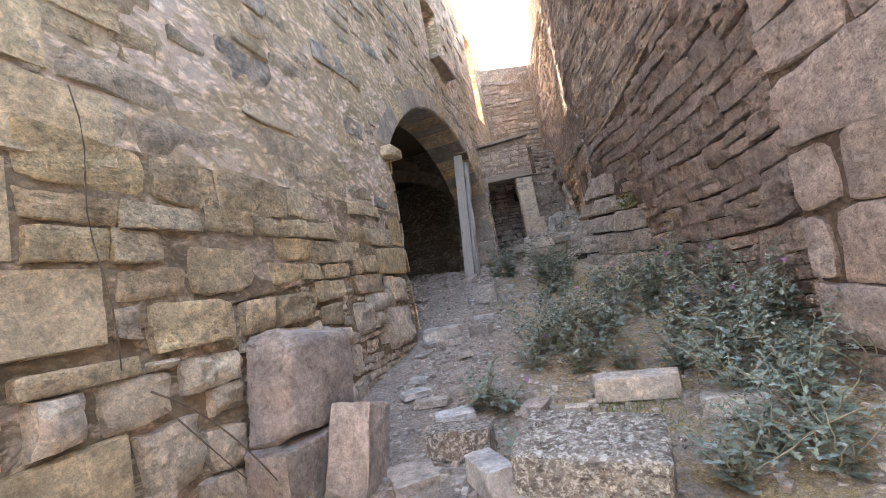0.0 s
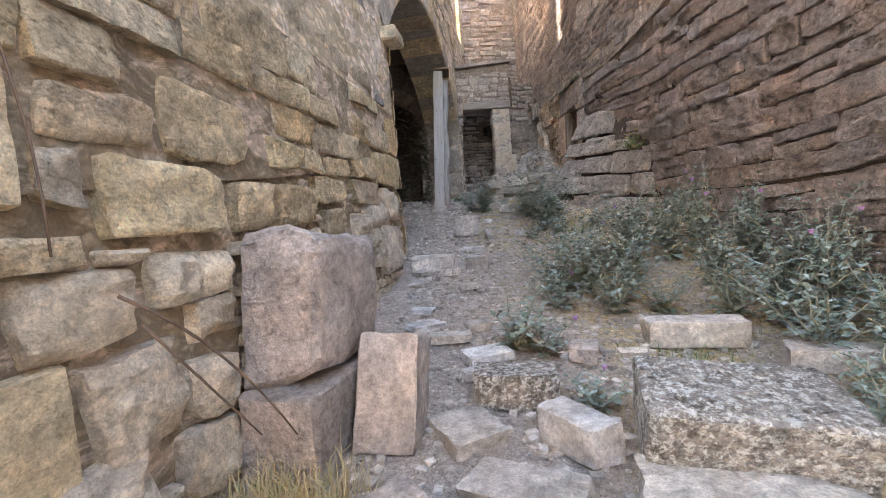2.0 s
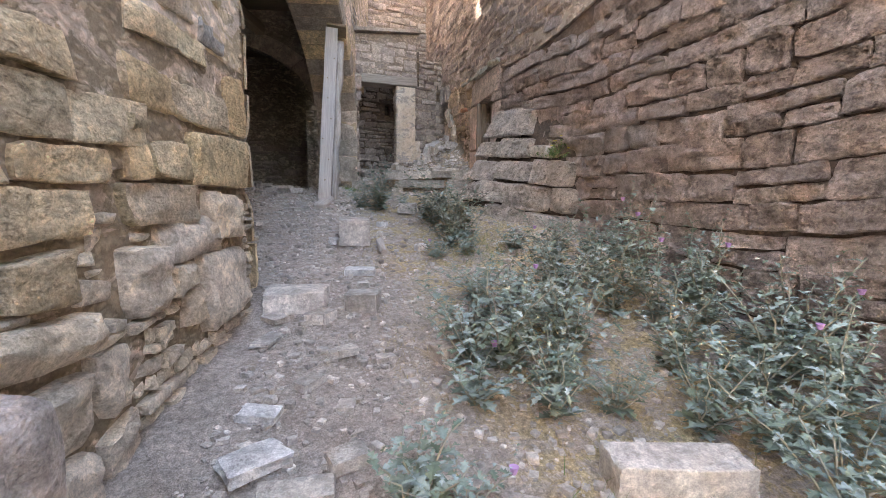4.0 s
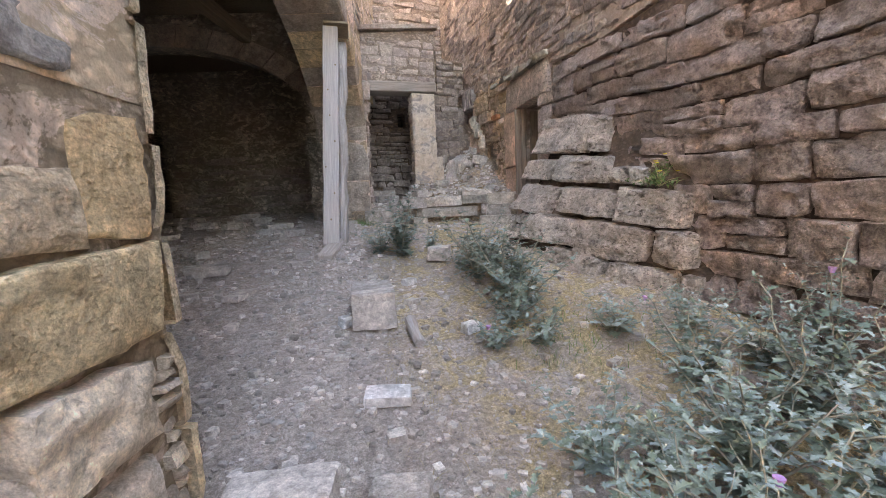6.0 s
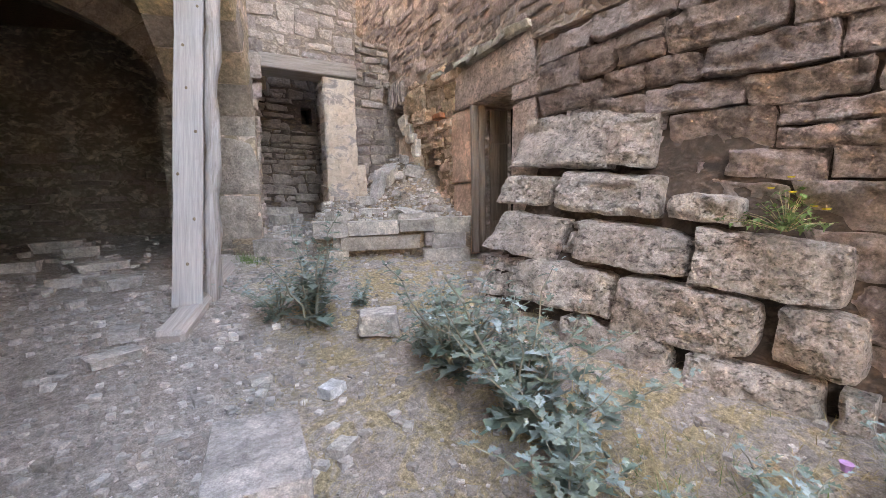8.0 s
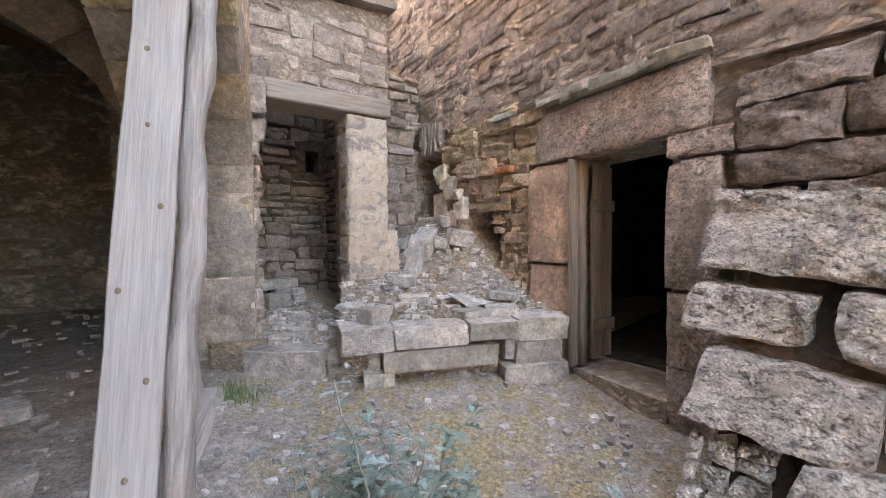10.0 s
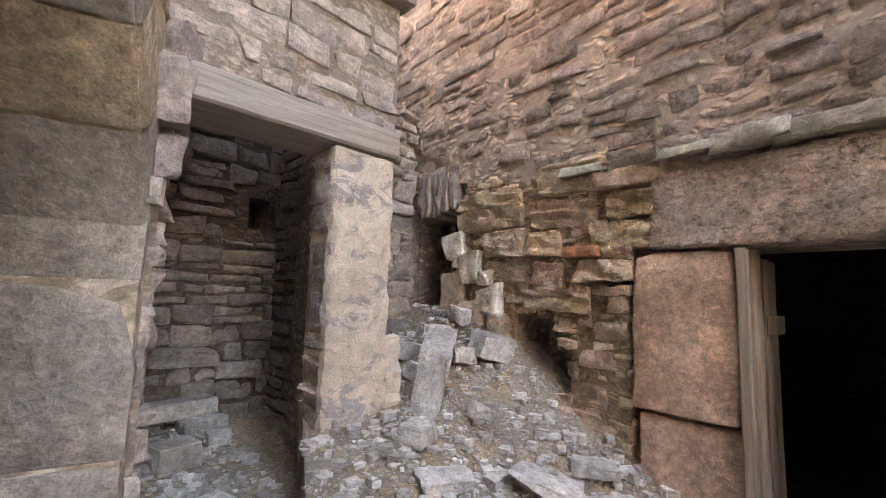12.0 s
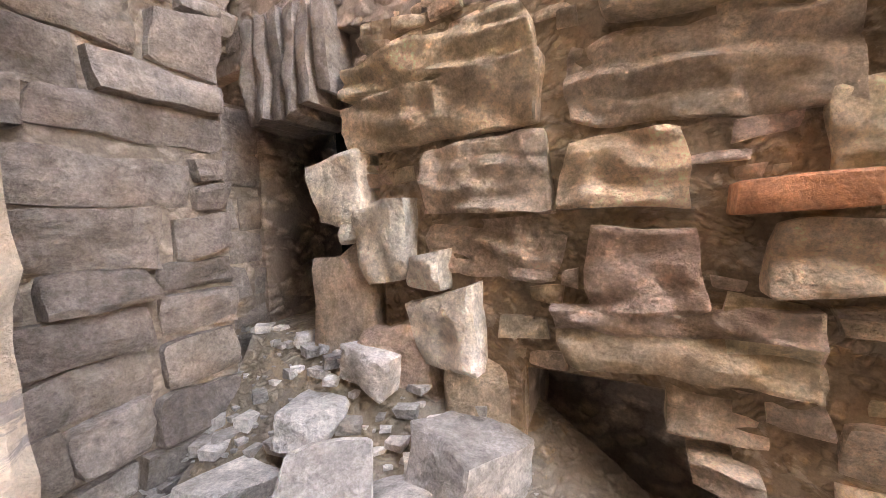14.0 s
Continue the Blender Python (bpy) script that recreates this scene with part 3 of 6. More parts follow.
    up = [r for r in up if rng.random() < 0.42]
    masonry(w, fac, up, M_FACADE_MIX, rng, near=lambda s, z: False, out=(0.004, 0.025), cell=0.2, bevel=0.025, rough=0.012, skew=0.35)
    # quoins of the near corner, from the ground up
    z = -0.10
    for i, (h, wf, ws) in enumerate(((0.70, 0.32, 0.42), (0.46, 0.70, 0.22), (0.16, 0.20, 0.48), (0.27, 0.21, 0.56), (0.43, 0.65, 0.62), (0.52, 0.30, 0.50), (0.46, 0.80, 0.45), (0.4, 0.5, 0.8), (0.5, 0.9, 0.5), (0.42, 0.5, 0.75), (0.5, 0.85, 0.5), (0.45, 0.5, 0.8), (0.5, 0.9, 0.45), (0.42, 0.6, 0.75), (0.5, 0.8, 0.5), (0.46, 0.5, 0.8))):
        quoin(w, z + 0.008, z + h - 0.008, wf, ws, rng)
        z += h
    # arch ring
    k = 22
    for i in range(k):
        a, b = ARCH_S0 + (ARCH_S1 - ARCH_S0) * i / k, ARCH_S0 + (ARCH_S1 - ARCH_S0) * (i + 1) / k
        voussoir(w, a, b, rng, T)
    # jamb ashlars of the far side of the arch
    z = 1.2
    for h in (0.62, 0.7, 0.75, 0.4):
        jamb_face(w, z, z + h - 0.012, rng, 0.0)
        z += h
    return w


def quoin(w, z0, z1, wf, ws, rng):
    """A corner block seen on both faces."""
    seed = rng.uniform(0, 50)
    o = 0.02
    verts, faces = [], []
    path = [(ws, 'r')] + [(ws * t, 'r') for t in (0.97, 0.8, 0.6, 0.4, 0.2, 0.05)] + [(0.0, 'c')] + [(wf * t, 'f') for t in (0.05, 0.2, 0.4, 0.6, 0.8, 0.97)] + [(wf, 'f')]
    zs = [z0, z0 + 0.015] + [z0 + (z1 - z0) * t for t in (0.2, 0.4, 0.6, 0.8)] + [z1 - 0.015, z1]
    for j, z in enumerate(zs):
        for i, (q, side) in enumerate(path):
            edge = j in (0, len(zs) - 1) or i in (0, len(path) - 1)
            dd = -0.05 if edge else o + 0.020 * noise.noise((q * 5 + seed, z * 5, 1.0)) + 0.014 * noise.noise((q * 14 + seed, z * 14, 2.0))
            if side == 'r':
                p = Vector(ret(q, z, -dd))
            elif side == 'f':
                p = Vector(fac(q, z, -dd))
            else:
                p = (Vector(ret(0, z, -dd)) + Vector(fac(0, z, -dd))) / 2 + Vector((0.35, -0.8, 0)) * 0.012
            verts.append(p)
    n = len(path)
    for j in range(len(zs) - 1):
        for i in range(n - 1):
            a = j * n + i
            faces.append((a, a + 1, a + n + 1, a + n))
    ob_from("corner_stone", verts, faces, M_PECKED, w, smooth=True)


def voussoir(w, a, b, rng, T):
    """One stone of the arch ring, seen on its face and underside."""
    g = 0.006
    m = (ARCH_S0 + ARCH_S1) / 2
    verts, faces = [], []
    prof = [(0.34, -0.012), (0.02, -0.016), (-0.012, 0.012), (-0.012, T * 0.5), (-0.012, T + 0.01)]
    for q in (a + g, (a + b) / 2, b - g):
        zz = arch_z(q)
        dirv = Vector((q - m, zz - ARCH_C)).normalized()
        for r, d in prof:
            verts.append(fac(q + dirv.x * r, zz + dirv.y * r, d))
    n = len(prof)
    for j in range(2):
        for i in range(n - 1):
            k = j * n + i
            faces.append((k, k + 1, k + n + 1, k + n))
    ob_from("arch_stone", verts, faces, M_FACADE if rng.random() < 0.3 else M_ASHLAR, w)


def jamb_face(w, z0, z1, rng, inset):
    mp = lambda s, z, d: fac(ARCH_S1 + d, z, 0.86 - s)
    vs, fs = block(mp, 0.0, 0.87, z0, z1, rng, out=0.012, cell=0.2, back=0.03, bevel=0.015, rough=0.008, skew=0.02)
    ob_from("ashlar", vs, fs, M_ASHLAR, w, smooth=True)


wall_west = build_facade()


def build_return():
    rng = random.Random(4)
    out = ([], [])
    prism(ret, 0.02, 7.0, -0.8, -0.8, 12.4, 12.4, 0.05, 0.8, out)
    w = wall_ob("wall_west_side", out, M_MORTAR, "side of the tan building in rough coursed sandstone rubble")
    rects = lay(ret, 0.5, 4.0, 0.0, 3.3, (0.12, 0.26), (0.18, 0.5), rng, lambda s, z: s > 0.64 or not 1.49 < z < 1.92)
    masonry(w, lambda s, z, d: ret(s, z, d), rects, M_FACADE, rng, out=(0.006, 0.035), cell=0.09, bevel=0.02, rough=0.02, skew=0.3)


build_return()


def build_south():
    out = ([], [])
    # added out of view to cut the light on the tan building's side
    prism(lambda s, z, d: (s, -5.0 - d, z), -9.0, 2.6, -1.2, -1.2, 7.0, 6.6, 0, 0.5, out)
    wall_ob("wall_south_shade", out, M_FACADE_UP, "unseen plain tan rubble wall added to shade the lane")


build_south()


# ---- right-hand wall ----
# rubble stones beyond the doorway: y from, to, z from, to
RUBBLE = [(10.66, 11.2, 3.71, 3.95), (10.59, 11.12, 3.97, 4.2), (10.27, 10.71, 3.55, 3.75), (10.22, 10.7, 3.92, 4.12), (10.28, 10.59, 3.74, 3.9),
          (10.42, 10.64, 3.49, 3.58), (10.43, 10.81, 3.34, 3.49), (10.43, 10.71, 3.25, 3.34), (11.25, 11.68, 3.55, 3.75), (11.22, 11.67, 3.34, 3.55),
          (10.93, 11.23, 3.52, 3.71), (11.28, 12.01, 3.96, 4.11), (11.27, 12.0, 3.78, 3.96), (10.9, 11.19, 3.28, 3.51), (10.71, 11.25, 3.14, 3.31),
          (10.8, 11.01, 3.01, 3.14), (10.7, 10.81, 3.04, 3.2), (10.46, 10.7, 2.98, 3.11), (10.8, 10.95, 2.89, 2.97), (10.54, 10.8, 2.79, 2.93),
          (10.8, 10.88, 2.68, 2.81), (10.59, 10.79, 2.53, 2.71)]
DOOR_Y0, DOOR_Y1, DOOR_TOP = 9.03, 9.90, 3.54


def masonry_top(y):
    return float(np.interp(y, [2, 4.5, 6, 7, 8.0, 8.8, 10.3, 12.0], [4.3, 4.2, 4.05, 3.9, 3.85, 3.95, 4.0, 4.3]))


def build_right():
    rng = random.Random(7)
    T = 0.6
    out = ([], [])
    ys = sorted(set([-3.0, 0.9, 3.0, 4.5, 5.46, 6.6, 7.6, DOOR_Y0, DOOR_Y1, 10.6, 10.85, 11.36, 12.05, 12.65, 13.6, 15.0]))
    # before y 0.9 the wall is unseen; its 5 m top is set for light
    tops = [5.0, 5.0, 10.5, 10.3, 10.3, 10.4, 10.4, 10.2, 10.0, 9.9, 9.75, 9.6, 9.5, 9.2, 9.0, 8.8]
    for (a, ta), (b, tb) in zip(zip(ys, tops), zip(ys[1:], tops[1:])):
        if a == DOOR_Y0:
            prism(rwall, a, b, DOOR_TOP, DOOR_TOP, ta, tb, 0, T, out)
            prism(rwall, a, b, -0.5, -0.5, 1.72, 1.72, 0.0, T, out)
        elif a == 12.05:
            prism(rwall, a, b, 4.15, 4.15, ta, tb, 0, T, out)
            prism(rwall, a, b, -0.5, -0.5, 2.3, 2.3, 0, T, out)
        else:
            ma, mb = masonry_top(a) - 0.04, masonry_top(b) - 0.04
            deep = 0.34 if a == 10.85 else 0.07
            prism(rwall, a, b, -0.5, -0.5, min(ma, 3.06) if deep > 0.1 else ma, min(mb, 3.12) if deep > 0.1 else mb, deep, T, out)
            if deep > 0.1:
                prism(rwall, a, b, 3.06, 3.12, ma, mb, 0.07, T, out)
            prism(rwall, a, b, ma, mb, ta, tb, 0, T, out)
    w = wall_ob("wall_east", out, M_RIGHT_UP, "high mauve-brown stone wall with a doorway, rendered above")

    def free(y, z):
        if DOOR_Y0 - 0.42 < y < DOOR_Y1 + 0.54 and z < DOOR_TOP + 0.44:
            return False
        if 11.95 < y < 12.7 and z < 4.45:
            return False
        return z < masonry_top(y)
    wave = lambda y: 0.06 * math.sin(y * 0.9) + 0.02 * math.sin(y * 2.7)
    rects = lay(rwall, 1.6, DOOR_Y0 - 0.40, 0.15, 4.4, (0.17, 0.27), (0.26, 0.62), rng, free, gap=0.005)
    masonry(w, lambda y, z, d: rwall(y, z + wave(y), d), rects, M_RIGHT, rng, near=lambda y, z: y > 3.2 and z < 3.9, limit=300, out=(0.015, 0.05), cell=0.045, back=0.06, bevel=0.018, rough=0.028, skew=0.09, most=(12, 7), strata=0.8)
    # rubble beyond the doorway
    hollow = [(10.88, 11.36, 2.6, 3.02), (11.05, 11.40, 2.6, 3.10)]
    tooth = [(11.67, 12.2, 2.5, 3.57), (11.42, 11.71, 2.5, 3.34), (11.94, 12.2, 3.5, 3.79), (10.64, 10.87, 3.50, 3.59)]
    masonry(w, rwall, shrink(RUBBLE, 0.006), M_RUBBLE, rng, out=(0.015, 0.075), cell=0.03, back=0.06, bevel=0.012, rough=0.024, skew=0.16, most=(14, 10), strata=1.5)
    ok = lambda y, z: free(y, z) and clear_of(RUBBLE + hollow + tooth, 0.0)(y, z)
    rects = lay(rwall, DOOR_Y1 + 0.54, 12.06, 2.1, 4.3, (0.07, 0.15), (0.12, 0.34), rng, ok, gap=0.003)
    masonry(w, rwall, rects, M_RUBBLE, rng, limit=200, out=(0.0, 0.06), cell=0.03, back=0.06, bevel=0.012, rough=0.022, skew=0.24, strata=1.2)
    pins = lay(rwall, DOOR_Y1 + 0.54, 12.06, 2.1, 4.3, (0.035, 0.06), (0.05, 0.13), rng, lambda y, z: ok(y, z) and clear_of(rects)(y, z), gap=0.002)
    masonry(w, rwall, pins, M_RUBBLE, rng, limit=200, name="pinning_stone", out=(-0.02, 0.03), cell=0.05, back=0.05, bevel=0.01, rough=0.014, skew=0.3)
    # flush rubble in the rendered upper part
    rects = lay(rwall, 2.0, 14.0, 3.8, 8.5, (0.09, 0.17), (0.14, 0.4), rng, lambda y, z: z > masonry_top(y) and not (11.9 < y < 12.7 and z < 4.3), gap=0.012)
    rects = [r for r in rects if rng.random() < 0.8]
    masonry(w, rwall, rects, M_RIGHT, rng, near=lambda y, z: False, out=(0.004, 0.03), cell=0.2, bevel=0.018, rough=0.014, skew=0.24)
    # joint bed behind the dressed courses, coloured dark for the shade there
    bed = ([], [])
    pts = [1.5 + 0.25 * i for i in range(29)]
    for a, b in zip(pts, pts[1:]):
        if b < DOOR_Y0 - 0.40:
            prism(rwall, a, b, 0, 0, masonry_top(a) - 0.05, masonry_top(b) - 0.05, 0.03, 0.08, bed)
    o = new("joint_bed", mesh_from("joint_bed", bed[0], bed[1], M_RIGHT_BED))
    o.parent = w
    bed = ([], [])
    pts = [DOOR_Y1 + 0.56 + 0.1 * i for i in range(15)]
    for a, b in zip(pts, pts[1:]):
        if b < 12.02:
            z0 = 3.1 if 10.8 < a < 11.36 else 1.8
            prism(rwall, a, b, z0, z0, masonry_top(a) - 0.05, masonry_top(b) - 0.05, -0.006, 0.068, bed)
    o = new("joint_bed", mesh_from("joint_bed", bed[0], bed[1], M_RUBBLE_BED))
    o.parent = w
    # thick pier that steps out of the wall near the start
    pr = ([], [])
    prism(rwall, 1.0, 2.84, -0.4, -0.4, 10.2, 10.2, -0.30, 0.05, pr)
    pier = wall_ob("wall_east_pier", pr, M_RIGHT_BED, "projecting pier of large mauve sandstone blocks")
    rects = lay(rwall, 1.0, 2.84, 0.1, 4.6, (0.25, 0.55), (0.4, 0.9), rng, lambda y, z: True)
    masonry(pier, rwall, rects, M_PIER, rng, out=(0.33, 0.36), cell=0.1, back=-0.28, bevel=0.025, rough=0.02, skew=0.1)
    pend = lambda s, z, d: (right_x(2.84) - 0.30 + s, 2.84 - d, z)
    rects = lay(pend, 0.0, 0.30, 0.1, 4.6, (0.25, 0.5), (0.3, 0.4), rng, lambda y, z: True)
    masonry(pier, lambda s, z, d: pend(0.30 - s, z, d), rects, M_PIER, rng, out=(0.01, 0.03), cell=0.1, bevel=0.02, rough=0.015, skew=0.1)
    # doorway: lintel and jambs of red sandstone
    rg = random.Random(8)
    for nm, a, b, c, d in (("lintel", DOOR_Y0 - 0.26, DOOR_Y1 + 0.42, DOOR_TOP, DOOR_TOP + 0.44),
                           ("jamb_stone", DOOR_Y1, DOOR_Y1 + 0.53, 2.62, DOOR_TOP - 0.012),
                           ("jamb_stone", DOOR_Y1 - 0.01, DOOR_Y1 + 0.50, 1.7, 2.61),
                           ("jamb_stone", DOOR_Y0 - 0.34, DOOR_Y0, 2.5, 3.36),
                           ("jamb_stone", DOOR_Y0 - 0.40, DOOR_Y0, 3.37, DOOR_TOP - 0.01),
                           ("jamb_stone", DOOR_Y0 - 0.38, DOOR_Y0 - 0.01, 2.0, 2.49),
                           ("jamb_stone", DOOR_Y0 - 0.36, DOOR_Y0, 1.55, 1.99)):
        vs, fs = block(rwall, a, b, c, d, rg, out=0.045, cell=0.12, back=0.14, bevel=0.02, rough=0.014, skew=0.03)
        ob_from(nm, vs, fs, M_RED if b > DOOR_Y1 and nm != "lintel" else M_LINTEL, w, smooth=True)
    return w


wall_east = build_right()


# ---- buttress of pale blocks against the right-hand wall ----
BUTTRESS = [(7.69, 8.73, 2.62, 3.11), (7.39, 7.77, 2.59, 3.02), (8.19, 8.75, 2.31, 2.63), (7.29, 8.15, 2.25, 2.6), (6.82, 7.25, 2.21, 2.42),
            (7.95, 8.64, 1.94, 2.28), (7.04, 7.8, 1.86, 2.22), (6.34, 7.04, 1.78, 2.2), (7.45, 8.23, 1.56, 1.94), (6.66, 7.43, 1.43, 1.88),
            (6.26, 6.63, 1.42, 1.83), (7.06, 7.74, 1.13, 1.58), (6.39, 6.99, 1.01, 1.48), (6.21, 6.37, 1.09, 1.45)]



def buttress_x(y, z):
    """Face of the buttress: it leans back upwards and dies into the wall at its near end."""
    return right_x(y) - max(0.0, (y - 6.0) / 2.4) * float(np.interp(z, [1.0, 1.4, 1.85, 2.25, 2.95, 3.2], [1.12, 0.95, 0.72, 0.42, 0.10, 0.05]))


def build_buttress():
    rng = random.Random(11)
    ys, zs = [6.0 + 0.2 * i for i in range(13)] + [8.5], [0.8 + 0.18 * j for j in range(13)]
    vs = [(buttress_x(y, z) + 0.075, y, z) for z in zs for y in ys] + [(right_x(y) + 0.1, y, z) for z in zs for y in ys]
    n, k = len(ys), len(ys) * len(zs)
    fs = [(j * n + i, j * n + i + 1, j * n + n + i + 1, j * n + n + i) for j in range(len(zs) - 1) for i in range(n - 1)]
    fs += [(j * n + n - 1, k + j * n + n - 1, k + j * n + 2 * n - 1, j * n + 2 * n - 1) for j in range(len(zs) - 1)]
    fs += [((len(zs) - 1) * n + i, (len(zs) - 1) * n + i + 1, k + (len(zs) - 1) * n + i + 1, k + (len(zs) - 1) * n + i) for i in range(n - 1)]
    # core coloured dark, as shade in the gaps between blocks
    w = wall_ob("buttress", (vs, fs), M_RIGHT_DARK, "battered buttress of pale pitted limestone blocks", "buttress")
    face = lambda y, z, d: (buttress_x(y, z) + d, y, z)
    for y0, y1, z0, z1 in shrink(BUTTRESS, 0.014):
        mid, dip = (y0 + y1) / 2, 0.09
        tilted = lambda y, z, d: (buttress_x(y, z) + d, y, z + dip * (y - mid))
        vs, fs = block(tilted, y0, y1, z0 + (0.05 if z0 < 1.9 else 0.008), z1 - 0.006, rng, out=rng.uniform(0.05, 0.07), cell=0.04, back=0.10, bevel=0.03, rough=0.028, skew=0.05, most=(18, 11), strata=0.7)
        ob_from("stone", vs, fs, M_BUTT, w, smooth=True)
    # lower and wedged stones between the blocks
    rest = lay(face, 6.2, 8.6, 0.95, 2.7, (0.06, 0.12), (0.08, 0.2), rng, lambda y, z: clear_of(BUTTRESS, 0.0)(y, z) and z < 1.5 + 0.5 * (y - 6.0), gap=0.006)
    masonry(w, face, rest, M_BUTT, rng, name="pinning_stone", out=(-0.04, 0.0), cell=0.05, back=0.07, bevel=0.02, rough=0.016, skew=0.2)
    return w


build_buttress()


# ---- back wall with the small doorway, pillar and recess ----
def build_back():
    rng = random.Random(13)
    out = ([], [])
    prism(back, 1.62, 3.14, 4.36, 4.36, 5.18, 5.36, 0, 0.45, out)          # above the beam
    prism(back, 1.50, 1.74, 1.2, 1.2, 4.36, 4.36, 0.04, 0.45, out)         # against the arch jamb
    w = wall_ob("wall_north", out, M_BACK_MORTAR, "low back wall of mortared rubble over a timber lintel")
    rects = lay(back, 1.64, 3.14, 4.37, 5.16, (0.1, 0.2), (0.15, 0.45), rng, lambda s, z: True, gap=0.014)
    rects = [r for r in rects if rng.random() < 0.85]
    masonry(w, back, rects, M_BACK, rng, out=(0.006, 0.03), cell=0.12, bevel=0.02, rough=0.015, skew=0.3)
    cheek = lambda s, z, d: (1.74 - d, 11.89 + s, z)
    rects = lay(cheek, 0.0, 0.44, 1.9, 4.3, (0.10, 0.22), (0.16, 0.4), rng, lambda s, z: True, gap=0.006)
    masonry(w, lambda s, z, d: (1.74 - d, 11.89 + s, z), rects, M_BACK, rng, out=(0.01, 0.06), cell=0.05, back=0.03, bevel=0.02, rough=0.028, skew=0.25)
    # slate coping, sloping roof behind it
    vs, fs = [], []
    prism(back, 1.55, 3.2, 5.20, 5.38, 5.27, 5.45, -0.12, 0.5, (vs, fs))
    ob_from("coping", vs, fs, M_SLATE, w)
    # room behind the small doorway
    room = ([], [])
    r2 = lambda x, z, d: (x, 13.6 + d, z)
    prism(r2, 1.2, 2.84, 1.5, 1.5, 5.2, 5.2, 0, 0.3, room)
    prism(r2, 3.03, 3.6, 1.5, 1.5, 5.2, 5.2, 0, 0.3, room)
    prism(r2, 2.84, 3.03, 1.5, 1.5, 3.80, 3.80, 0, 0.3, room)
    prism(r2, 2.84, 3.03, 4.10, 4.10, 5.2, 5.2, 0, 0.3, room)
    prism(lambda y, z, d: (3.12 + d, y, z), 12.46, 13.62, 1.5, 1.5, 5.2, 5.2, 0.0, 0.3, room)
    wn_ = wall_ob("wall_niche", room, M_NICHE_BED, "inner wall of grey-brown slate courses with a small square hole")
    free = lambda s, z: not (2.80 < s < 3.07 and 3.76 < z < 4.14)
    rects = lay(r2, 1.3, 3.2, 1.9, 5.0, (0.06, 0.21), (0.14, 0.5), rng, free, gap=0.007)
    masonry(wn_, r2, rects, M_SLATE, rng, out=(0.015, 0.07), cell=0.05, back=0.02, bevel=0.03, rough=0.024, skew=0.26)
    mside = lambda y, z, d: (3.12 - 0.0 + d, y, z)
    rects = lay(mside, 12.72, 13.6, 2.0, 4.6, (0.08, 0.18), (0.15, 0.45), rng, lambda s, z: True)
    masonry(wn_, lambda y, z, d: mside(12.72 + 13.6 - y, z, d), rects, M_SLATE, rng, out=(0.01, 0.04), cell=0.2, bevel=0.02, rough=0.018, skew=0.25)
    hole = ([], [])
    prism(r2, 2.7, 3.2, 3.6, 3.6, 4.3, 4.3, 0.6, 0.7, hole)
    prism(r2, 2.6, 2.7, 3.6, 3.6, 4.3, 4.3, 0.3, 0.7, hole)
    prism(r2, 3.2, 3.3, 3.6, 3.6, 4.3, 4.3, 0.3, 0.7, hole)
    prism(r2, 2.6, 3.3, 4.3, 4.3, 4.4, 4.4, 0.3, 0.7, hole)
    prism(r2, 2.6, 3.3, 3.5, 3.5, 3.6, 3.6, 0.3, 0.7, hole)
    # the hole's inside gets its shade from the dark colour
    wall_ob("wall_niche_flue", hole, M_INSIDE_SHADE, "flue behind the small square hole, its shade painted dark")
    # roof over that room
    roof = ([], [])
    vs, fs = roof
    b = [(1.2, 12.85, 5.2), (3.2, 12.85, 5.3), (3.6, 14.6, 5.9), (1.9, 14.6, 5.9)]
    vs += b + [(x, y, z + 0.15) for x, y, z in b]
    fs += [(0, 1, 2, 3), (7, 6, 5, 4), (0, 4, 5, 1), (1, 5, 6, 2), (2, 6, 7, 3), (3, 7, 4, 0)]
    wall_ob("ceiling_niche", roof, M_BEAM_DARK, "dark boarded slope over the small room", "ceiling")
    # pillar
    pil = ([], [])
    pm = lambda s, z, d: (s, 11.80 + d, z)
    prism(pm, 2.64, 3.08, 1.7, 1.7, 4.16, 4.16, 0.0, 0.27, pil)
    prism(pm, 3.08, 3.2, 1.7, 1.7, 3.0, 2.7, 0.06, 0.27, pil)
    wp = wall_ob("pillar", pil, M_PILLAR, "rendered masonry pillar with patches of bare stone", "pillar")
    rects = lay(pm, 2.66, 3.06, 1.75, 2.5, (0.14, 0.24), (0.2, 0.4), rng, lambda s, z: True)
    masonry(wp, pm, [r for r in rects if rng.random() < 0.7], M_BACK, rng, out=(0.03, 0.045), cell=0.06, back=0.03, bevel=0.02, rough=0.015, skew=0.3)
    vs, fs = block(pm, 2.62, 3.09, 1.72, 4.16, rng, out=0.024, cell=0.05, back=0.04, bevel=0.03, rough=0.026, skew=0.02, most=(10, 48))
    ob_from("render_coat", vs, fs, M_PILLAR, wp, smooth=True)
    vs, fs = block(pm, 3.02, 3.22, 1.72, 2.95, rng, out=0.012, cell=0.05, back=0.06, bevel=0.04, rough=0.04, skew=0.25, most=(5, 24))
    ob_from("render_coat", vs, fs, M_PILLAR, wp, smooth=True)
    sidem = lambda s, z, d: (2.64 + d, 12.07 - s, z)
    rects = lay(sidem, 0.02, 0.26, 1.8, 4.14, (0.12, 0.26), (0.2, 0.5), rng, lambda s, z: True)
    masonry(wp, sidem, rects, M_BACK, rng, out=(0.01, 0.04), cell=0.12, bevel=0.025, rough=0.02, skew=0.3)
    # recess beyond the pillar
    rec = ([], [])
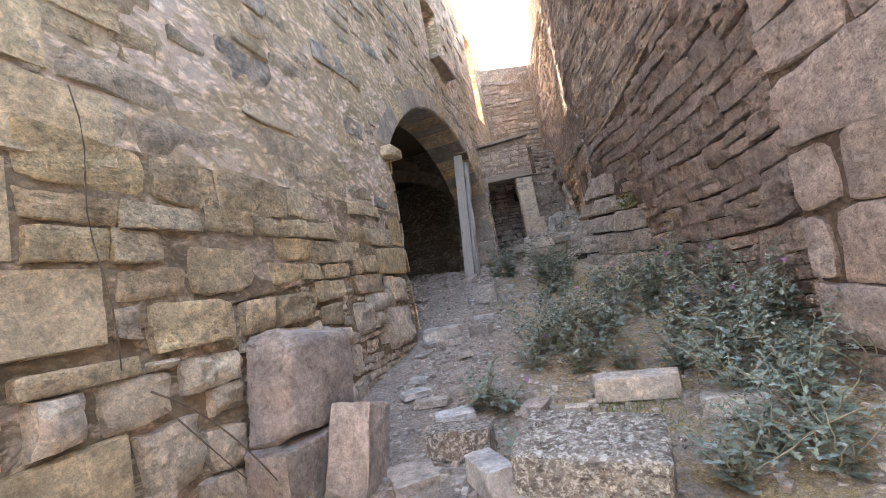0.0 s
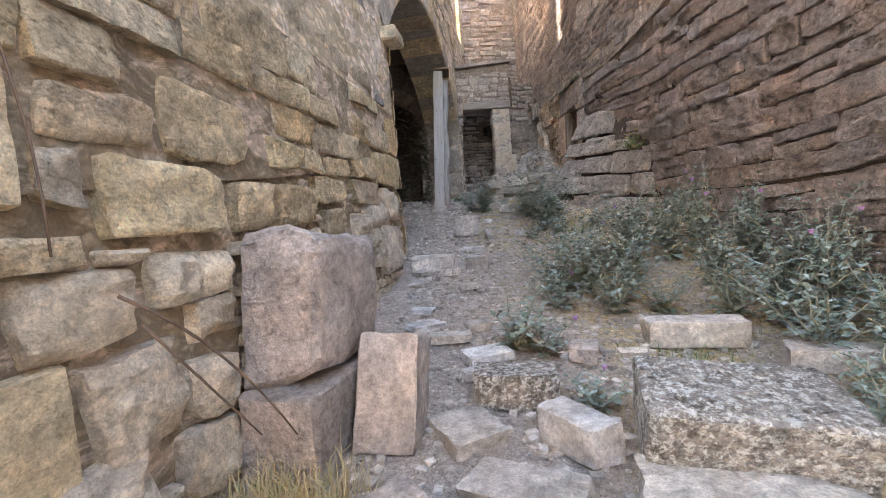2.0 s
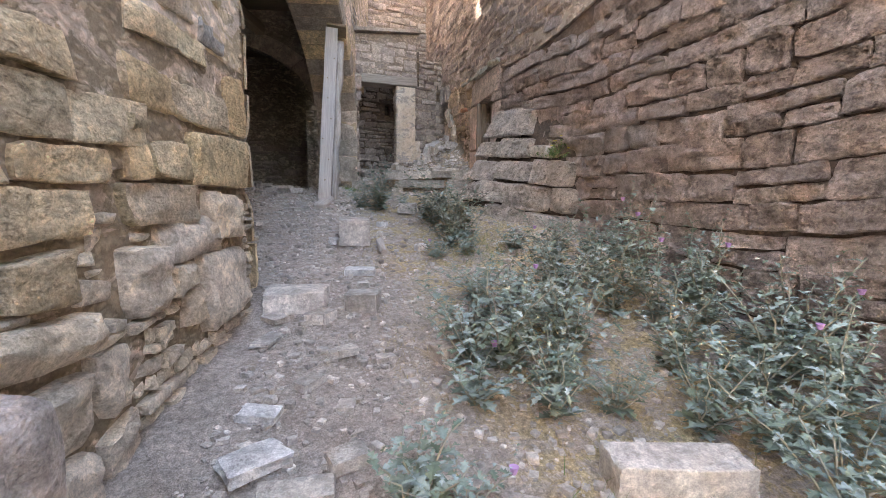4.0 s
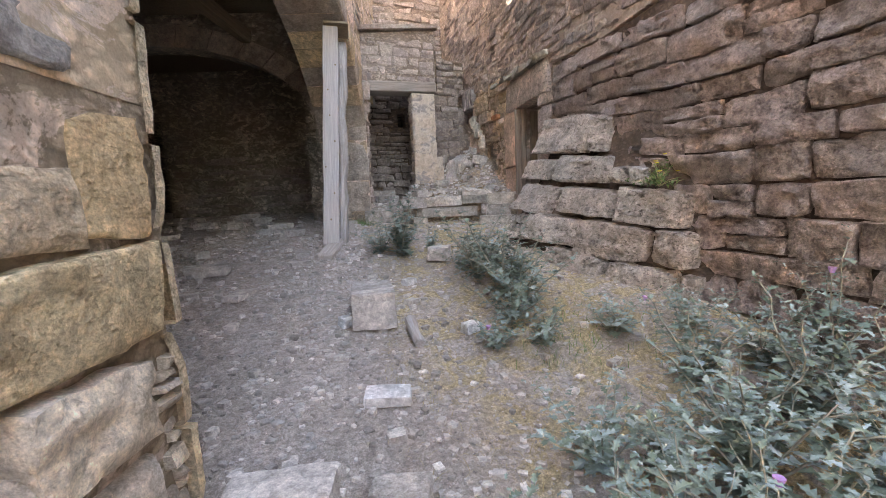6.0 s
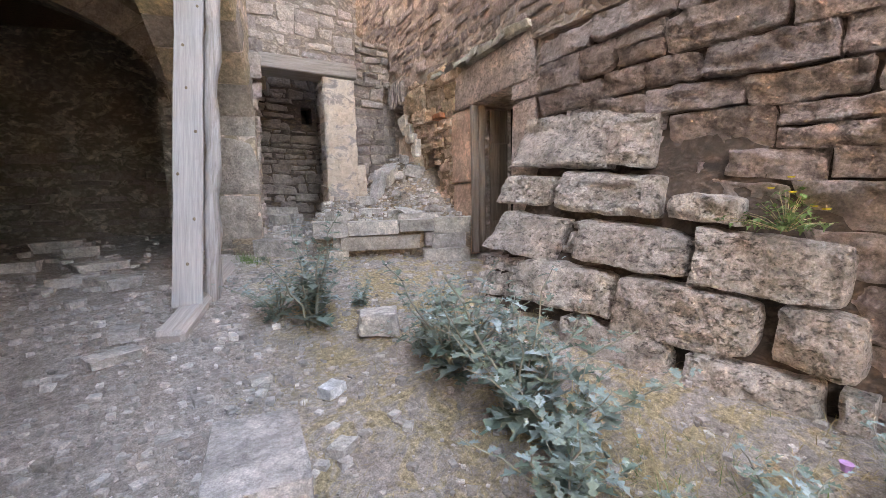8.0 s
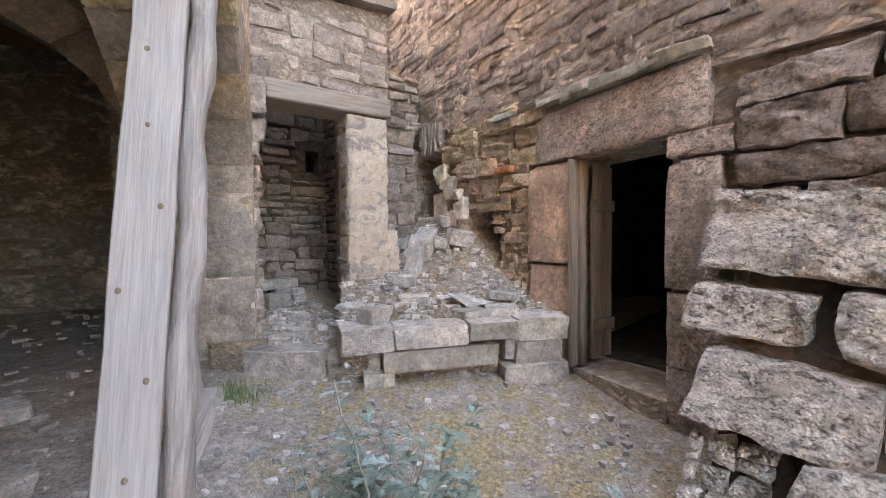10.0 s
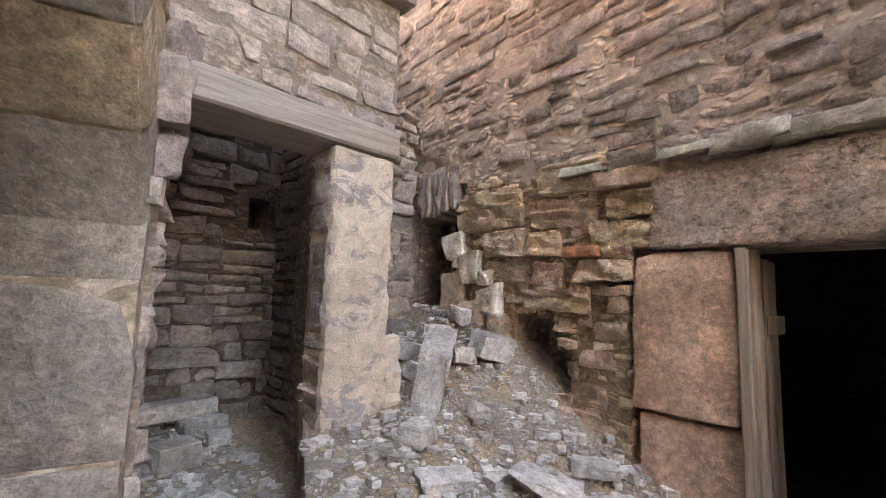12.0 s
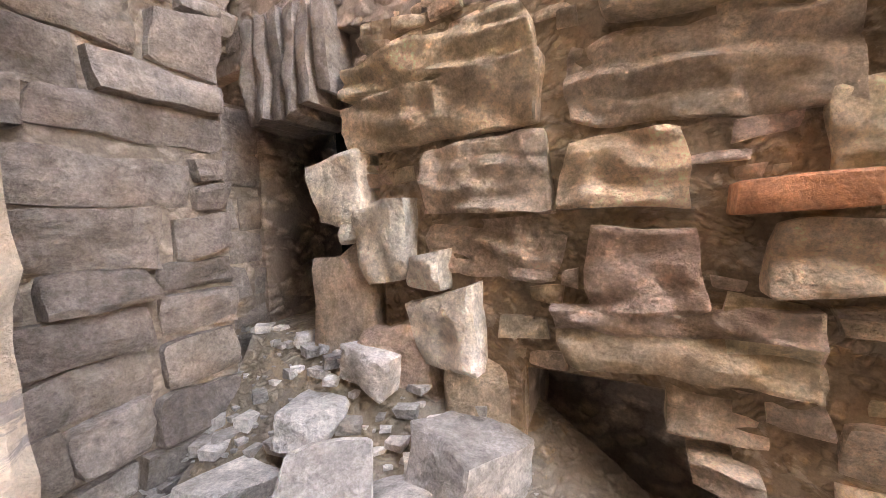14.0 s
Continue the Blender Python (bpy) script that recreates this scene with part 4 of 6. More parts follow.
    rm = lambda s, z, d: (s, 12.42 + d, z)
    prism(rm, 2.88, 3.88, 1.7, 1.7, 4.35, 4.35, 0.02, 0.28, rec)
    prism(rm, 3.88, 4.8, 1.7, 1.7, 4.1, 4.1, 0.26, 0.7, rec)
    prism(rm, 3.10, 4.2, 4.34, 4.34, 5.3, 5.0, 0.30, 0.7, rec)
    wr = wall_ob("wall_recess", rec, M_BACK_MORTAR, "recessed grey stone wall beside a narrow dark opening")
    rects = lay(rm, 2.9, 3.88, 2.1, 4.35, (0.08, 0.2), (0.18, 0.5), rng, lambda s, z: True, gap=0.006)
    masonry(wr, rm, rects, M_SLATE, rng, out=(0.0, 0.05), cell=0.045, bevel=0.02, rough=0.02, skew=0.2, strata=0.6)
    rm2 = lambda s, z, d: (s, 12.68 + d, z)
    rects = lay(rm2, 3.9, 4.6, 2.4, 4.1, (0.12, 0.25), (0.3, 0.6), rng, lambda s, z: True)
    masonry(wr, rm2, rects, M_SLATE, rng, out=(0.01, 0.03), cell=0.15, bevel=0.02, rough=0.012, skew=0.15)
    rm3 = lambda s, z, d: (s, 12.72 + d, z)
    rects = lay(rm3, 3.12, 4.15, 4.35, 5.1, (0.08, 0.18), (0.12, 0.4), rng, lambda s, z: True)
    masonry(wr, rm3, rects, M_BACK, rng, out=(0.02, 0.10), cell=0.15, bevel=0.03, rough=0.03, skew=0.35)
    # upper wall further back, closing the yard
    up = ([], [])
    um = lambda s, z, d: (s, 14.5 + d, z)
    prism(um, 1.9, 5.2, 4.0, 4.0, 8.95, 8.8, 0, 0.5, up)
    wu = wall_ob("wall_north_upper", up, M_BACK_MORTAR, "upper back wall of coursed rubble under the sky")
    rects = lay(um, 2.4, 4.6, 5.2, 8.6, (0.1, 0.22), (0.2, 0.6), rng, lambda s, z: True)
    masonry(wu, um, [r for r in rects if rng.random() < 0.8], M_BACK, rng, near=lambda s, z: False, out=(0.01, 0.05), cell=0.3, bevel=0.03, rough=0.02, skew=0.3)


build_back()


# ---- vaulted room behind the arch ----
def build_room():
    rng = random.Random(17)
    out = ([], [])
    sm = lambda d, z, q: fac(14.2 + q, z, d)
    # far wall with a dark doorway
    prism(sm, 0.8, 5.65, 1.0, 1.0, 6.0, 6.0, 0, 0.4, out)
    prism(sm, 5.65, 7.1, 4.35, 4.35, 6.0, 6.0, 0, 0.4, out)
    prism(sm, 7.1, 9.0, 1.0, 1.0, 6.0, 6.0, 0, 0.4, out)
    wall_ob("wall_room_far", out, M_ROOM, "dim far wall of the vaulted room with peeling render")
    rects = lay(sm, 0.9, 5.5, 1.8, 3.4, (0.1, 0.22), (0.25, 0.7), rng, lambda s, z: True)
    rects = [r for r in rects if rng.random() < 0.5]
    o = Heap()
    for a, b, c, d in rects:
        o.add(*block(lambda q, z, dd: sm(a + b - q, z, dd), a, b, c, d, rng, out=0.03, cell=0.3, bevel=0.03, rough=0.02, skew=0.3))
    o.put("stonework", M_SLATE, bpy.data.objects["wall_room_far"])
    side = ([], [])
    prism(lambda s, z, d: fac(s, z, 8.6 + d), 0.5, 17.5, 0.5, 0.5, 6.0, 6.0, 0, 0.4, side)
    prism(lambda d, z, q: fac(2.5 + q, z, d), 0.8, 9.0, 0.5, 0.5, 6.0, 6.0, -0.4, 0, side)
    prism(lambda d, z, q: fac(17.0 + q, z, d), 0.0, 9.0, 0.5, 0.5, 6.0, 6.0, 0, 0.4, side)
    prism(lambda s, z, d: fac(s, z, 0.9 + d), 11.3, 17.5, 0.5, 0.5, 6.0, 6.0, 0, 0.3, side)
    wall_ob("wall_room_side", side, M_ROOM, "dim side walls of the vaulted room")
    # cross arch
    arch = ([], [])
    am = lambda d, z, q: fac(ARCH_S1 + 0.02 + q, z, d)
    m, h, c0 = 3.85, 2.95, 3.58
    zf = lambda d: c0 + 1.47 * math.sqrt(max(0.0, 1 - ((d - m) / h) ** 2))
    prism(am, 0.45, 0.92, 1.0, 1.0, 6.0, 6.0, 0, 0.5, arch)
    n = 24
    for i in range(n):
        a, b = m - h + 2 * h * i / n, m - h + 2 * h * (i + 1) / n
        prism(am, a, b, zf(a), zf(b), 6.0, 6.0, 0, 0.5, arch)
    prism(am, m + h, 9.0, 1.0, 1.0, 6.0, 6.0, 0, 0.5, arch)
    wa = wall_ob("wall_room_arch", arch, M_ROOM, "stone cross arch inside the dim room")
    for i in range(16):
        t0, t1 = math.pi * i / 16, math.pi * (i + 1) / 16
        vs, fs = [], []
        for q in (-0.02, 0.25):
            for t in (t0 + 0.004, t1 - 0.004):
                for r in (-0.012, 0.36):
                    vs.append(am(m - (h + r) * math.cos(t), c0 + (1.47 + r) * math.sin(t), q))
        fs = [(0, 2, 3, 1), (0, 4, 6, 2), (1, 3, 7, 5), (2, 6, 7, 3), (0, 1, 5, 4)]
        ob_from("arch_stone", vs, fs, M_ASHLAR, wa)
    vs, fs = [], []
    prism(am, 0.72, 1.0, 3.50, 3.50, 3.58, 3.58, -0.05, 0.5, (vs, fs))
    ob_from("impost", vs, fs, M_ASHLAR, wa)
    # ceiling of boards with beams
    ce = ([], [])
    prism(lambda s, z, d: fac(s, z, d), 2.2, 17.5, 5.55, 5.55, 5.7, 5.7, 0.80, 9.0, ce)
    wall_ob("ceiling_room", ce, M_BEAM_DARK, "dark board ceiling of the vaulted room", "ceiling")


build_room()


# ---- rooms behind the two openings of the right-hand wall, painted dark ----
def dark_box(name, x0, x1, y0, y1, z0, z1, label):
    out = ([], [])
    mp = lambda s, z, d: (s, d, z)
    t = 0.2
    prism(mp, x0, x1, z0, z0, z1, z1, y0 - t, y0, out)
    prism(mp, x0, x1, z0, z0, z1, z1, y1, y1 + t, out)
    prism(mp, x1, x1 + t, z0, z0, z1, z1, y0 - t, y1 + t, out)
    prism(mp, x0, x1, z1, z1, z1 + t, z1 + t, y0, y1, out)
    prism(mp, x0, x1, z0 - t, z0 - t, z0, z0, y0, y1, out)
    # near-black walls stand in for the shade indoors
    wall_ob(name, out, M_INSIDE_SHADE, label)


dark_box("wall_stable", 4.30, 8.0, 8.0, 11.4, 1.74, 4.3, "unlit room behind the doorway, shade painted into its walls")
dark_box("wall_store", 4.72, 7.0, 11.62, 13.2, 2.3, 4.6, "unlit store behind the narrow opening, shade painted into its walls")


# ---- timber: prop, sill, lintel, beams, door ----
def box_bm(sx, sy, sz, bevel=0.01, cuts=0, wob=0.0, seed=0, base=False):
    """A box with softened edges, long faces cut and a little uneven; base: its foot lies at z 0."""
    bm = bmesh.new()
    bmesh.ops.create_cube(bm, size=1.0)
    bmesh.ops.scale(bm, vec=(sx, sy, sz), verts=bm.verts)
    if cuts:
        ax = max(range(3), key=lambda i: (sx, sy, sz)[i])
        es = [e for e in bm.edges if abs((e.verts[0].co - e.verts[1].co)[ax]) > 0.5 * (sx, sy, sz)[ax]]
        bmesh.ops.subdivide_edges(bm, edges=es, cuts=cuts, use_grid_fill=True)
    if bevel:
        bmesh.ops.bevel(bm, geom=bm.edges[:], offset=bevel, segments=1, affect="EDGES", clamp_overlap=True)
    for v in bm.verts:
        p = v.co * 6.0
        v.co += Vector((noise.noise(p + Vector((seed, 0, 0))), noise.noise(p + Vector((0, seed + 9, 0))), 0.3 * noise.noise(p + Vector((0, 0, seed + 5))))) * wob
        if base:
            v.co.z += sz / 2
    return bm


def tube_bm(points, radii, sides=8, wob=0.0):
    bm = bmesh.new()
    rings = []
    for i, (p, r) in enumerate(zip(points, radii)):
        p = Vector(p)
        a = Vector(points[max(0, i - 1)])
        b = Vector(points[min(len(points) - 1, i + 1)])
        q = Vector((0, 0, 1)).rotation_difference((b - a).normalized())
        ring = []
        for k in range(sides):
            t = 2 * math.pi * k / sides
            rr = r * (1 + wob * noise.noise((p.x * 3 + math.cos(t), p.y * 3 + math.sin(t), p.z * 3)))
            ring.append(bm.verts.new(p + q @ Vector((rr * math.cos(t), rr * math.sin(t), 0))))
        rings.append(ring)
    for r0, r1 in zip(rings, rings[1:]):
        for k in range(sides):
            bm.faces.new((r0[k], r0[(k + 1) % sides], r1[(k + 1) % sides], r1[k]))
    bm.faces.new(list(reversed(rings[0])))
    bm.faces.new(rings[-1])
    for f in bm.faces:
        f.smooth = True
    return bm


def single(name, bm, material, m, label, category, group="", kind=""):
    """A thing that is one mesh."""
    me = bpy.data.meshes.new(name)
    bm.to_mesh(me)
    bm.free()
    me.materials.append(material)
    me.set_sharp_from_angle(angle=radians(32))
    o = new(name, me)
    o.matrix_world = m
    return tagged(o, label, category, group, kind)


def build_prop():
    base, top = Vector((0.66, 9.77, 1.58)), Vector((0.95, 10.33, 4.66))
    zd = (top - base).normalized()
    yd = zd.cross(Vector((math.cos(radians(-10)), math.sin(radians(-10)), 0))).normalized()
    xd = yd.cross(zd)
    m = Matrix.Translation(base) @ Matrix((xd, yd, zd)).transposed().to_4x4()
    prop = thing("timber_prop", m, "tall weathered grey board and trunk propping the arch", "prop")
    L = (top - base).length
    part("board", box_bm(0.215, 0.07, L, 0.006, 10, 0.008, 2, True), M_BOARD, prop)
    pts = [(0.155 + 0.012 * math.sin(i * 0.9), 0.22, L * 0.965 * i / 19) for i in range(20)]
    part("trunk", tube_bm(pts, [0.066 + 0.007 * math.sin(i * 1.9) for i in range(20)], 12, 0.5), M_BARK, prop, "bare grey trunk")
    bm = box_bm(0.34, 0.42, 0.035, 0.005)
    bmesh.ops.translate(bm, vec=(0.08, 0.1, L + 0.018), verts=bm.verts)
    part("cap_board", bm, M_BEAM_DARK, prop, "thin dark board under the arch")
    for i in range(7):
        bm = bmesh.new()
        bmesh.ops.create_uvsphere(bm, u_segments=8, v_segments=5, radius=0.012)
        bmesh.ops.scale(bm, vec=(1, 0.35, 1.2), verts=bm.verts)
        bmesh.ops.translate(bm, vec=(0.07 * math.sin(i * 2.4), -0.036, 0.35 + 0.37 * i), verts=bm.verts)
        part("knot", bm, M_BEAM_DARK, prop)
    a, b = Vector((0.50, 9.28, 0)), Vector((1.20, 11.1, 0))
    a.z, b.z = ground_z(a.x, a.y) + 0.035, ground_z(b.x, b.y) + 0.035
    d = b - a
    single("timber_sill", box_bm(0.20, d.length, 0.11, 0.03, 8, 0.012, 4), M_BEAM_PALE, Matrix.Translation((a + b) / 2) @ Euler((math.atan2(d.z, d.xy.length), 0, math.atan2(-d.x, d.y))).to_matrix().to_4x4(), "pale worn timber sill lying on the earth", "sill")


M_BEAM_PALE = wood_mat("pale_sill", (0.38, 0.32, 0.28), (0.56, 0.49, 0.43), 1)
build_prop()


def build_lintel():
    m = Matrix.Translation((2.36, 11.98, 4.26)) @ Euler((0, radians(-1.5), 0)).to_matrix().to_4x4()
    single("timber_lintel", box_bm(1.52, 0.44, 0.19, 0.015, 10, 0.012, 6), M_BEAM, m, "cracked grey timber lintel over the small doorway", "lintel", kind="structure")
    # roof timbers of the vaulted room
    rng = random.Random(5)
    for i, (q0, q1) in enumerate((((10.85, 5.14, 2.0), (7.6, 5.40, 2.5)), ((10.85, 5.2, 5.0), (7.0, 5.42, 5.2)))):
        a, b = Vector(fac(*q0)), Vector(fac(*q1))
        d = b - a
        single("roof_beam", box_bm(0.2, 0.24, d.length, 0.03, 8, 0.02, i), M_BEAM_DARK, Matrix.Translation((a + b) / 2) @ d.to_track_quat("Z", "Y").to_matrix().to_4x4(), "rough brown roof beam under the dark boards", "beam", "beams of the vaulted room")


build_lintel()


def build_door():
    d = thing("door_leaf", (3.90, 9.86, 1.78), "weathered remnant of a plank door standing open inwards", "door")
    m = Euler((0, 0, radians(-6))).to_matrix().to_4x4()
    for i in range(2):
        bm = box_bm(0.13, 0.03, 1.70, 0.004, 6, 0.004, i)
        bmesh.ops.translate(bm, vec=(0.14 + 0.135 * i, -0.03, 0.85), verts=bm.verts)
        bm.transform(m)
        part("plank", bm, M_DOORWOOD, d)
    for z in (0.3, 1.35):
        bm = box_bm(0.26, 0.03, 0.10, 0.004)
        bmesh.ops.translate(bm, vec=(0.21, -0.062, z), verts=bm.verts)
        bm.transform(m)
        part("ledge", bm, M_DOORWOOD, d)
    f = thing("door_frame", (3.87, 9.86, 1.74), "worn grey-brown timber door post against the stone jamb", "door frame")
    part("post", tube_bm([(0.0 + 0.006 * math.sin(i * 2.0), 0.0, 1.78 * i / 8) for i in range(9)], [0.05, 0.055, 0.05, 0.052, 0.047, 0.05, 0.052, 0.05, 0.05], 7, 0.4), M_DOORWOOD, f)
    bm = box_bm(0.09, 0.05, 1.78, 0.006, 8, 0.006, 3, True)
    bmesh.ops.translate(bm, vec=(-0.10, 0.015, 0), verts=bm.verts)
    part("stop", bm, M_DOORWOOD, f)


build_door()


def build_imposts():
    rng = random.Random(21)
    mp = lambda s, z, d: fac(ARCH_S1 + d - 0.05, z, 0.88 - s)
    vs, fs = block(mp, -0.02, 0.94, 3.60, 3.72, rng, out=0.03, cell=0.2, back=0.06, bevel=0.02, rough=0.006, skew=0.02)
    ob_from("impost", vs, fs, M_ASHLAR, wall_west, smooth=True)
    bm = box_bm(0.95, 0.34, 0.15, 0.02, 3, 0.012, 2)
    o = part("impost", bm, M_FACADE, wall_west)
    p = Vector(fac(ARCH_S0 - 0.06, 3.46, 0.30))
    o.matrix_world = Matrix.Translation(p) @ Euler((0, 0, math.atan2(NF.y, NF.x))).to_matrix().to_4x4()
    bm = box_bm(1.25, 0.34, 0.09, 0.015, 4, 0.01, 7)
    o = part("window_sill", bm, M_ASHLAR, wall_west, "projecting grey stone sill")
    o.matrix_world = Matrix.Translation(fac(8.3, 6.50, -0.05)) @ Euler((0, 0, math.atan2(UF.y, UF.x))).to_matrix().to_4x4()


build_imposts()


# ---- loose stones ----
def rock_bm(sx, sy, sz, seed, blocky=0.7, detail=1, bev=0.06):
    """An angular stone of that size, its foot at z 0."""
    rng = random.Random(seed)
    bm = bmesh.new()
    j = 0.5 * (1 - blocky) + 0.07
    for cx in (-0.5, 0.5):
        for cy in (-0.5, 0.5):
            for cz in (-0.5, 0.5):
                bm.verts.new((cx * (1 - rng.uniform(0, j)), cy * (1 - rng.uniform(0, j)), cz * (1 - rng.uniform(0, j))))
    for _ in range(int(10 * (1 - blocky)) + 2):
        v = Vector((rng.uniform(-1, 1), rng.uniform(-1, 1), rng.uniform(-1, 1))).normalized() * 0.55
        bm.verts.new([max(-0.5, min(0.5, c)) for c in v])
    res = bmesh.ops.convex_hull(bm, input=bm.verts)
    bmesh.ops.delete(bm, geom=[g for g in res["geom_interior"] if isinstance(g, bmesh.types.BMVert)], context="VERTS")
    bmesh.ops.dissolve_limit(bm, angle_limit=radians(12), verts=bm.verts, edges=bm.edges)
    if bev:
        bmesh.ops.bevel(bm, geom=bm.edges[:], offset=bev * 0.45, segments=1, affect="EDGES", clamp_overlap=True)
    bmesh.ops.triangulate(bm, faces=[f for f in bm.faces if len(f.verts) > 4])
    if detail:
        bmesh.ops.subdivide_edges(bm, edges=bm.edges[:], cuts=detail * 2, use_grid_fill=True)
    for v in bm.verts:
        n_ = noise.noise_vector(v.co * 2.7 + Vector((seed * 1.7, 0, 0))) * 0.085 + noise.noise_vector(v.co * 8 + Vector((seed, 3, 0))) * 0.034
        v.co += n_ * (1 if detail else 0.6) * (1.25 - blocky)
    bmesh.ops.scale(bm, vec=(sx, sy, sz), verts=bm.verts)
    lo = min(v.co.z for v in bm.verts)
    bmesh.ops.translate(bm, vec=(0, 0, -lo), verts=bm.verts)
    for f in bm.faces:
        f.smooth = True
    return bm


def stone_at(name, x, y, size, rot, material, label, seed, sink=0.06, blocky=0.7, tilt=(0, 0), z=None, detail=1, group="", bev=0.06):
    zz = (ground_z(x, y) if z is None else z) - sink * size[2]
    m = pose(x, y, zz, tilt[0], tilt[1], rot)
    return single(name, rock_bm(*size, seed, blocky, detail, bev), material, m, label, "stone", group)


fm = math.degrees(math.atan2(UF.y, UF.x))
p = fac(1.62, 0, -0.28)
stone_at("footing_stone", p[0], p[1], (0.72, 0.42, 0.46), fm - 6, M_PURPLE, "dark mauve stone at the foot of the tan wall", 31, 0.2, 0.9, z=0.30)
p = fac(1.72, 0, -0.26)
stone_at("boulder", p[0], p[1], (0.74, 0.50, 0.82), fm - 4, M_PURPLE, "tall mauve-grey boulder leaning on the tan wall", 36, 0.0, 0.55, z=0.62, tilt=(2, 2), detail=2, bev=0.1)
stone_at("slab", -0.80, 2.86, (0.32, 0.30, 0.60), -18, M_SLAB, "upright pinkish-grey slab standing in the earth", 47, 0.08, 0.93, tilt=(-16, 4), detail=2, bev=0.05)
stone_at("squared_stone", -0.07, 3.04, (0.48, 0.24, 0.23), -18, M_LICHEN, "squared grey stone block lying in the path", 52, 0.1, 0.95, bev=0.05)
stone_at("boulder", 0.62, 2.28, (0.78, 0.50, 0.36), -27, M_LICHEN, "large flat-topped boulder covered in grey lichen", 61, 0.0, 0.92, z=0.27, tilt=(8, 3), detail=2, bev=0.06)
stone_at("boulder", 0.44, 2.00, (0.85, 0.42, 0.24), -22, M_LOOSE, "pale weathered boulder under the lichened one", 66, 0.15, 0.45, detail=2)
stone_at("stone_beam", 1.36, 3.36, (0.66, 0.22, 0.19), -24, M_LOOSE, "long pale squared stone lying in the moss", 71, 0.05, 0.9, detail=2)
stone_at("stone_beam", 1.80, 2.80, (0.50, 0.2, 0.15), -30, M_LOOSE, "half-buried grey stone beside the thistles", 72, 0.1, 0.9)
stone_at("white_stone", 0.08, 2.60, (0.22, 0.40, 0.20), 22, M_WHITE, "white wedge-shaped stone beside the lichened boulder", 81, 0.1, 0.6, detail=2)
stone_at("flat_stone", -0.40, 2.80, (0.32, 0.34, 0.10), 15, M_LOOSE, "flat pale pinkish stone", 83, 0.2, 0.8)
stone_at("flat_stone", -0.28, 2.30, (0.52, 0.28, 0.14), -35, M_LOOSE, "flat pale stone with a lichened edge", 84, 0.2, 0.8)
stone_at("boulder", -0.78, 2.14, (0.30, 0.62, 0.24), 22, M_PURPLE, "pale mauve boulder among dry grass", 85, 0.1, 0.45, detail=2)
stone_at("boulder", -0.32, 1.85, (0.70, 0.40, 0.22), -30, M_LICHEN, "lichened boulder half buried at the path's edge", 86, 0.2, 0.45, detail=2)
stone_at("boulder", -1.15, 1.80, (0.42, 0.40, 0.26), 30, M_LOOSE, "rounded pale stone near the corner of the wall", 87, 0.2, 0.45)
stone_at("flat_stone", -0.10, 3.55, (0.34, 0.24, 0.07), 10, M_WHITE, "pale flat stone behind the squared block", 88, 0.2, 0.85)
stone_at("flat_stone", 0.56, 3.42, (0.20, 0.30, 0.10), -30, M_PURPLE, "grey wedge stone in the moss", 89, 0.2, 0.7)
stone_at("flat_stone", 0.86, 3.32, (0.2, 0.12, 0.06), -20, M_LOOSE, "small flat grey stone in the moss", 90, 0.2, 0.7)
stone_at("boulder", -0.12, 5.74, (0.52, 0.42, 0.20), -12, M_LOOSE, "flat grey rock with a hollow on the trodden earth", 91, 0.15, 0.7, detail=2)
stone_at("stone", 0.39, 5.58, (0.30, 0.24, 0.17), -24, M_LOOSE, "small squared grey rock on the trodden earth", 92, 0.1, 0.8)
stone_at("stone", -0.30, 5.50, (0.16, 0.20, 0.05), 30, M_LOOSE, "thin pale shard on the earth", 93, 0.1, 0.7)
stone_at("stone", 0.02, 5.42, (0.2, 0.22, 0.09), -40, M_LOOSE, "grey shard beside a rock", 94, 0.1, 0.6)
stone_at("flat_stone", 0.56, 6.44, (0.32, 0.20, 0.07), -20, M_WHITE, "pale brick-shaped stone lying flat", 95, 0.2, 0.95)
stone_at("squared_stone", 0.76, 7.70, (0.40, 0.64, 0.34), -11, M_LOOSE, "pale grey squared stone block on the earth", 96, 0.1, 0.97, detail=2, bev=0.03)
stone_at("stone", 0.48, 7.62, (0.12, 0.14, 0.10), 20, M_WHITE, "small stone beside the squared block", 97, 0.1, 0.5)
stone_at("stone", 0.76, 4.68, (0.18, 0.16, 0.13), 14, M_LOOSE, "grey stone at the edge of the thistles", 98, 0.1, 0.7)
stone_at("stone", 0.06, 4.90, (0.14, 0.1, 0.05), 14, M_LOOSE, "small yellowish flat stone", 99, 0.1, 0.7)
stone_at("stone", 1.86, 8.78, (0.34, 0.28, 0.20), -24, M_LOOSE, "pale rounded stone in front of the steps", 101, 0.1, 0.6, detail=2)
stone_at("stone", 1.48, 7.08, (0.17, 0.14, 0.10), 14, M_WHITE, "small pale stone in the moss", 102, 0.1, 0.5)
stone_at("stone", 1.18, 7.85, (0.16, 0.12, 0.06), 34, M_LOOSE, "flat pale stone near the block", 103, 0.1, 0.6)
